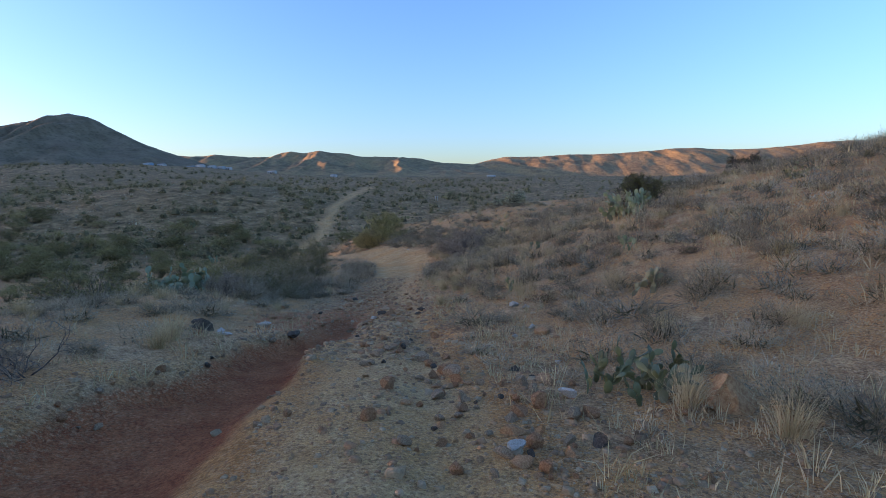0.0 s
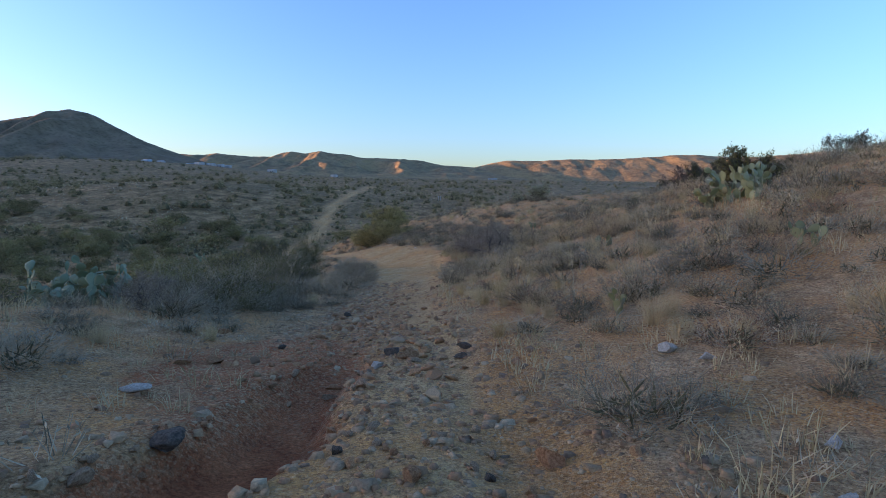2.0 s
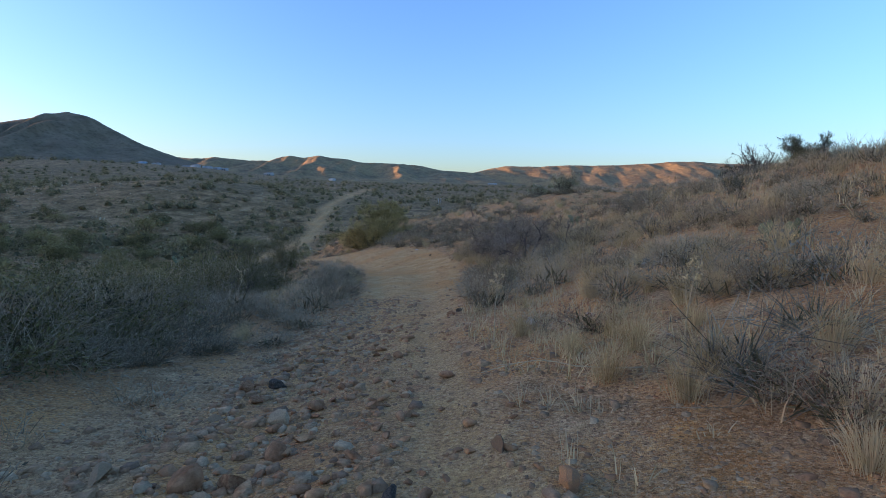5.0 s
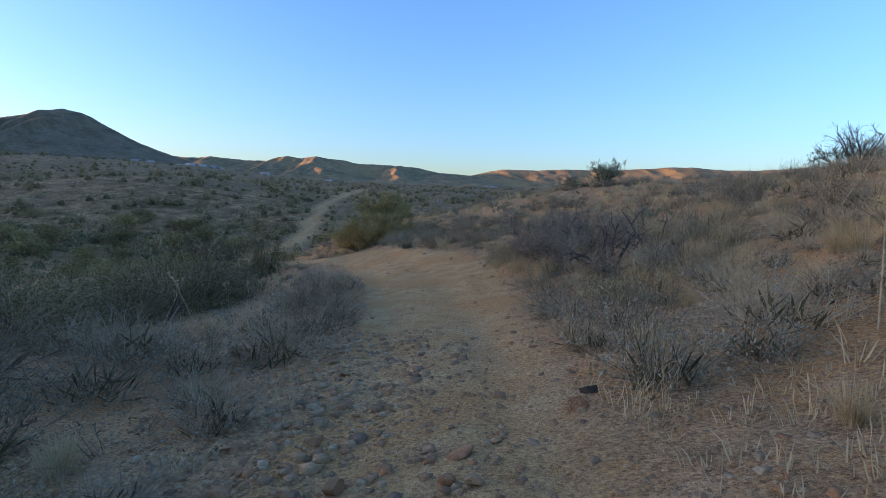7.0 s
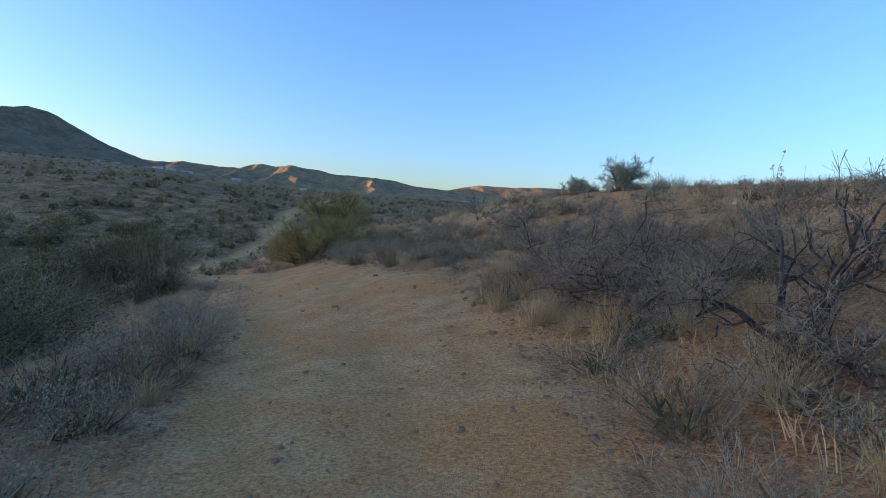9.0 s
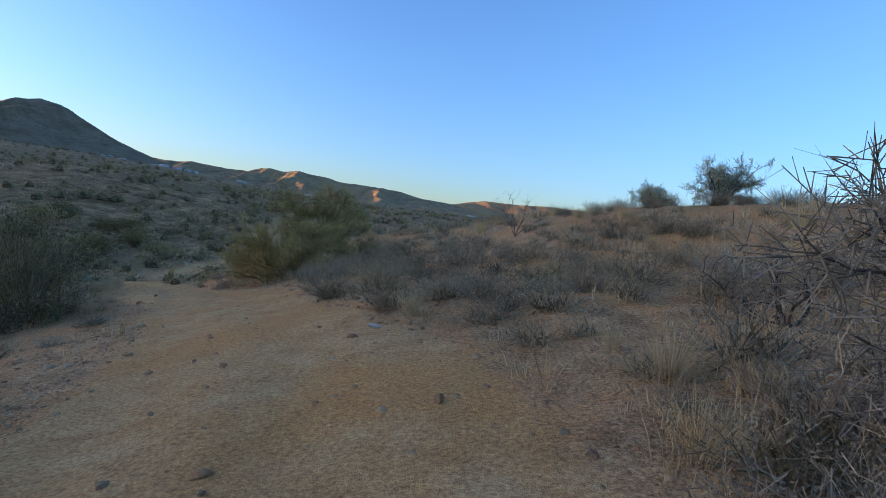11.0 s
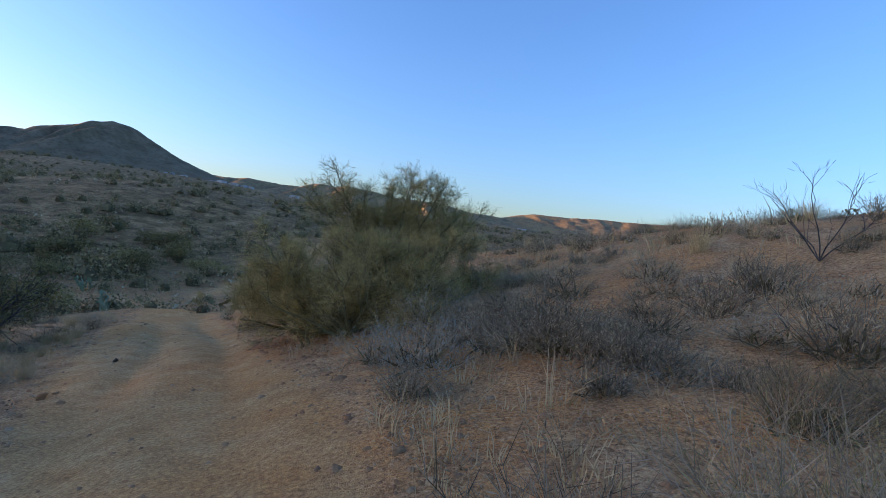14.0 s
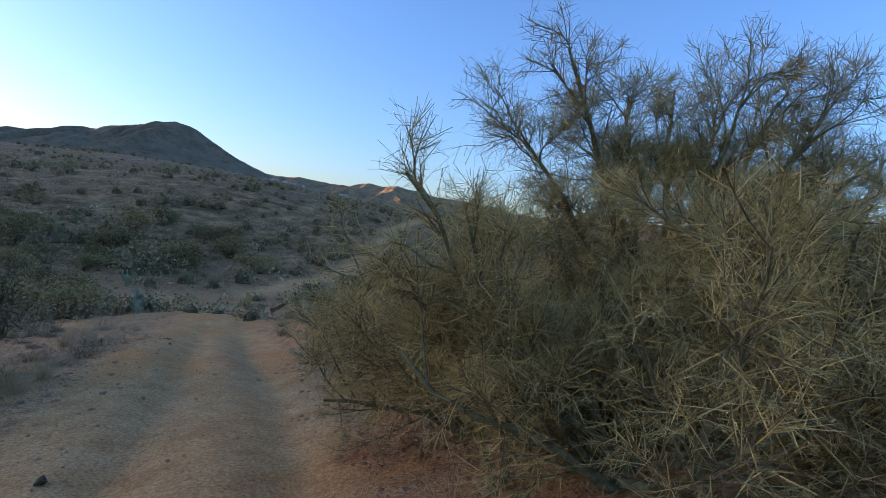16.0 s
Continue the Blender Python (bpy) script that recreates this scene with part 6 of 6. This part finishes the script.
def wash_bushes():
    rng = np.random.default_rng(80)
    for place_of, count, low, high, meshes, label in ((near_wash, 150, 1.5, 3.4, NEAR_BUSH, "rounded olive-green desert bush above the dry wash"), (wash_places, 110, 2.4, 5.6, FAR_BUSH, "rounded olive-green desert bush along the dry wash")):
        xs, ys = place_of(rng, int(count * 1.5))
        patch = fractal(xs / 11, ys / 11, 3, 71) + rng.uniform(-0.5, 0.5, len(xs)) - 9 * (far_track(xs, ys) > 0.1) - 9 * ((ys < 92) & (np.abs(xs - centre(np.minimum(ys, 80))) < 7)) - 9 * ((np.abs(xs + 32) < 5) & (ys > 76) & (ys < 130))
        chosen = np.argsort(-patch)[:count]
        for x, y in zip(xs[chosen], ys[chosen]):
            x, y, w = float(x), float(y), float(rng.uniform(low, high) * (1 + 0.35 * (rng.uniform() < 0.15)))
            ob = base("desert_bush", x, y, ground_z(x, y))
            ob.matrix_basis = pose(x, y, ground_z(x, y), rng.uniform(-5, 5), rng.uniform(-5, 5), rng.uniform(0, 360)) @ Matrix.Diagonal((w, w * rng.uniform(0.8, 1.1), w * rng.uniform(0.55, 0.95), 1))
            wood, crown = meshes[int(rng.integers(len(meshes)))]
            part("wood", wood, ob)
            part("foliage", crown, ob)
            tagged(ob, label, "bush", "bushes in the wash")


wash_bushes()
brush("wash_brush", "dense green desert brush along the dry wash", 240, 81, wash_places, 1.0, 3.0, 150, 0.07)
brush("slope_brush", "scattered olive desert brush on the far slope", 2100, 82, slope_places, 1.2, 4.6, 120, 0.062)
brush("plain_brush", "olive desert brush across the far plain", 1800, 83, plain_places, 1.0, 2.6, 10, 0.26)


def scrub_places(rng, n):
    y = 84 + rng.uniform(0, 1, n) ** 1.2 * 210
    x = -y * rng.uniform(-0.2, 1.05, n) + rng.normal(0, 6, n)
    return x, y


brush("slope_scrub", "low brown scrub dotted over the far slope", 5600, 86, scrub_places, 0.25, 0.9, 9, 0.34, SCRUB, True)


def grassy_places(rng, n):
    y = rng.uniform(20, 95, n)
    return centre(np.minimum(y, 78)) + rng.uniform(14, 62, n), y


brush("hill_brush", "low grey-brown scrub on the hill crest", 500, 84, grassy_places, 0.3, 0.65, 60, 0.14)


# ---------------------------------------------------------------- far houses and posts
def box(w, d, h, z=0.0):
    v = np.array([[sx * w / 2, sy * d / 2, z + sz * h] for sz in (0, 1) for sx, sy in ((-1, -1), (1, -1), (1, 1), (-1, 1))])
    f = np.array([[0, 1, 5, 4], [1, 2, 6, 5], [2, 3, 7, 6], [3, 0, 4, 7], [4, 5, 6, 7], [3, 2, 1, 0]])
    return v, f


WHITE_WALL, BLUE_WALL = plain_material("white_siding", (0.45, 0.43, 0.4)), plain_material("blue_siding", (0.26, 0.36, 0.44))
GREY_ROOF, WINDOW = plain_material("metal_roof", (0.40, 0.40, 0.40), 0.45), plain_material("dark_window", (0.03, 0.035, 0.04), 0.15)


def house(x, y, w, d, h, wall, label, turn=0.0):
    z = ground_z(x, y) - 0.3
    ob = base("house", x, y, z, turn)
    part("wall", raw_mesh("house_wall", *box(w, d, h + 0.3), wall), ob)
    v = np.array([[-w / 2 - 0.3, -d / 2 - 0.3, h + 0.3], [w / 2 + 0.3, -d / 2 - 0.3, h + 0.3], [w / 2 + 0.3, d / 2 + 0.3, h + 0.3], [-w / 2 - 0.3, d / 2 + 0.3, h + 0.3], [-w / 2 - 0.3, 0, h + 1.2], [w / 2 + 0.3, 0, h + 1.2]])
    me = raw_mesh("house_roof", v, [np.array([[0, 1, 5, 4], [2, 3, 4, 5], [3, 2, 1, 0]]), np.array([[1, 2, 5], [3, 0, 4]])], GREY_ROOF)
    part("roof", me, ob, "grey metal roof")
    n = max(2, int(w / 3.2))
    for i in range(n):
        pane = part("window" if i != n // 2 else "door", raw_mesh("house_opening", *box(1.1, 0.08, 1.1 if i != n // 2 else 2.0), WINDOW), ob)
        pane.location = (-w / 2 + w * (i + 0.5) / n, -d / 2 - 0.05, 1.3 if i != n // 2 else 0.35)
    return tagged(ob, label, "house", "far houses")


for hx, hy, hw, hd, hh, hm, hl in [(-350, 608, 13, 5, 3.4, BLUE_WALL, "far pale blue mobile home on the ridge"), (-335, 610, 10, 5, 3.0, WHITE_WALL, "far white mobile home on the ridge"),
                                   (-304, 616, 12, 5, 2.4, GREY_ROOF, "far grey shed on the ridge"), (-291, 612, 10, 6, 4.4, WHITE_WALL, "far white house on the ridge"), (-278, 613, 10, 6, 3.4, WHITE_WALL, "far white house on the ridge"),
                                   (-268, 616, 9, 5, 3.0, GREY_ROOF, "far grey mobile home on the ridge"), (-260, 618, 7, 4, 2.6, WHITE_WALL, "far white trailer on the ridge"),
                                   (-207, 612, 11, 5, 2.8, WHITE_WALL, "far white house on the ridge"), (-172, 780, 9, 6, 4.5, WHITE_WALL, "far white house on the plain"), (72, 900, 14, 8, 4, WHITE_WALL, "far white house on the plain")]:
    house(hx, hy, hw, hd, hh, hm, hl, -28 if hx < -90 else 0)

for px_, py_ in ((-4.95, 190), (-4.2, 190)):
    ob = base("marker_post", px_, py_, ground_z(px_, py_))
    part("shaft", raw_mesh("post_shaft", *box(0.16, 0.16, 1.9, -0.2), WHITE_WALL), ob)
    part("cap", raw_mesh("post_cap", *box(0.22, 0.22, 0.08, 1.7), WHITE_WALL), ob)
    tagged(ob, "white wooden marker post on the brushy plain", "post", "marker posts")
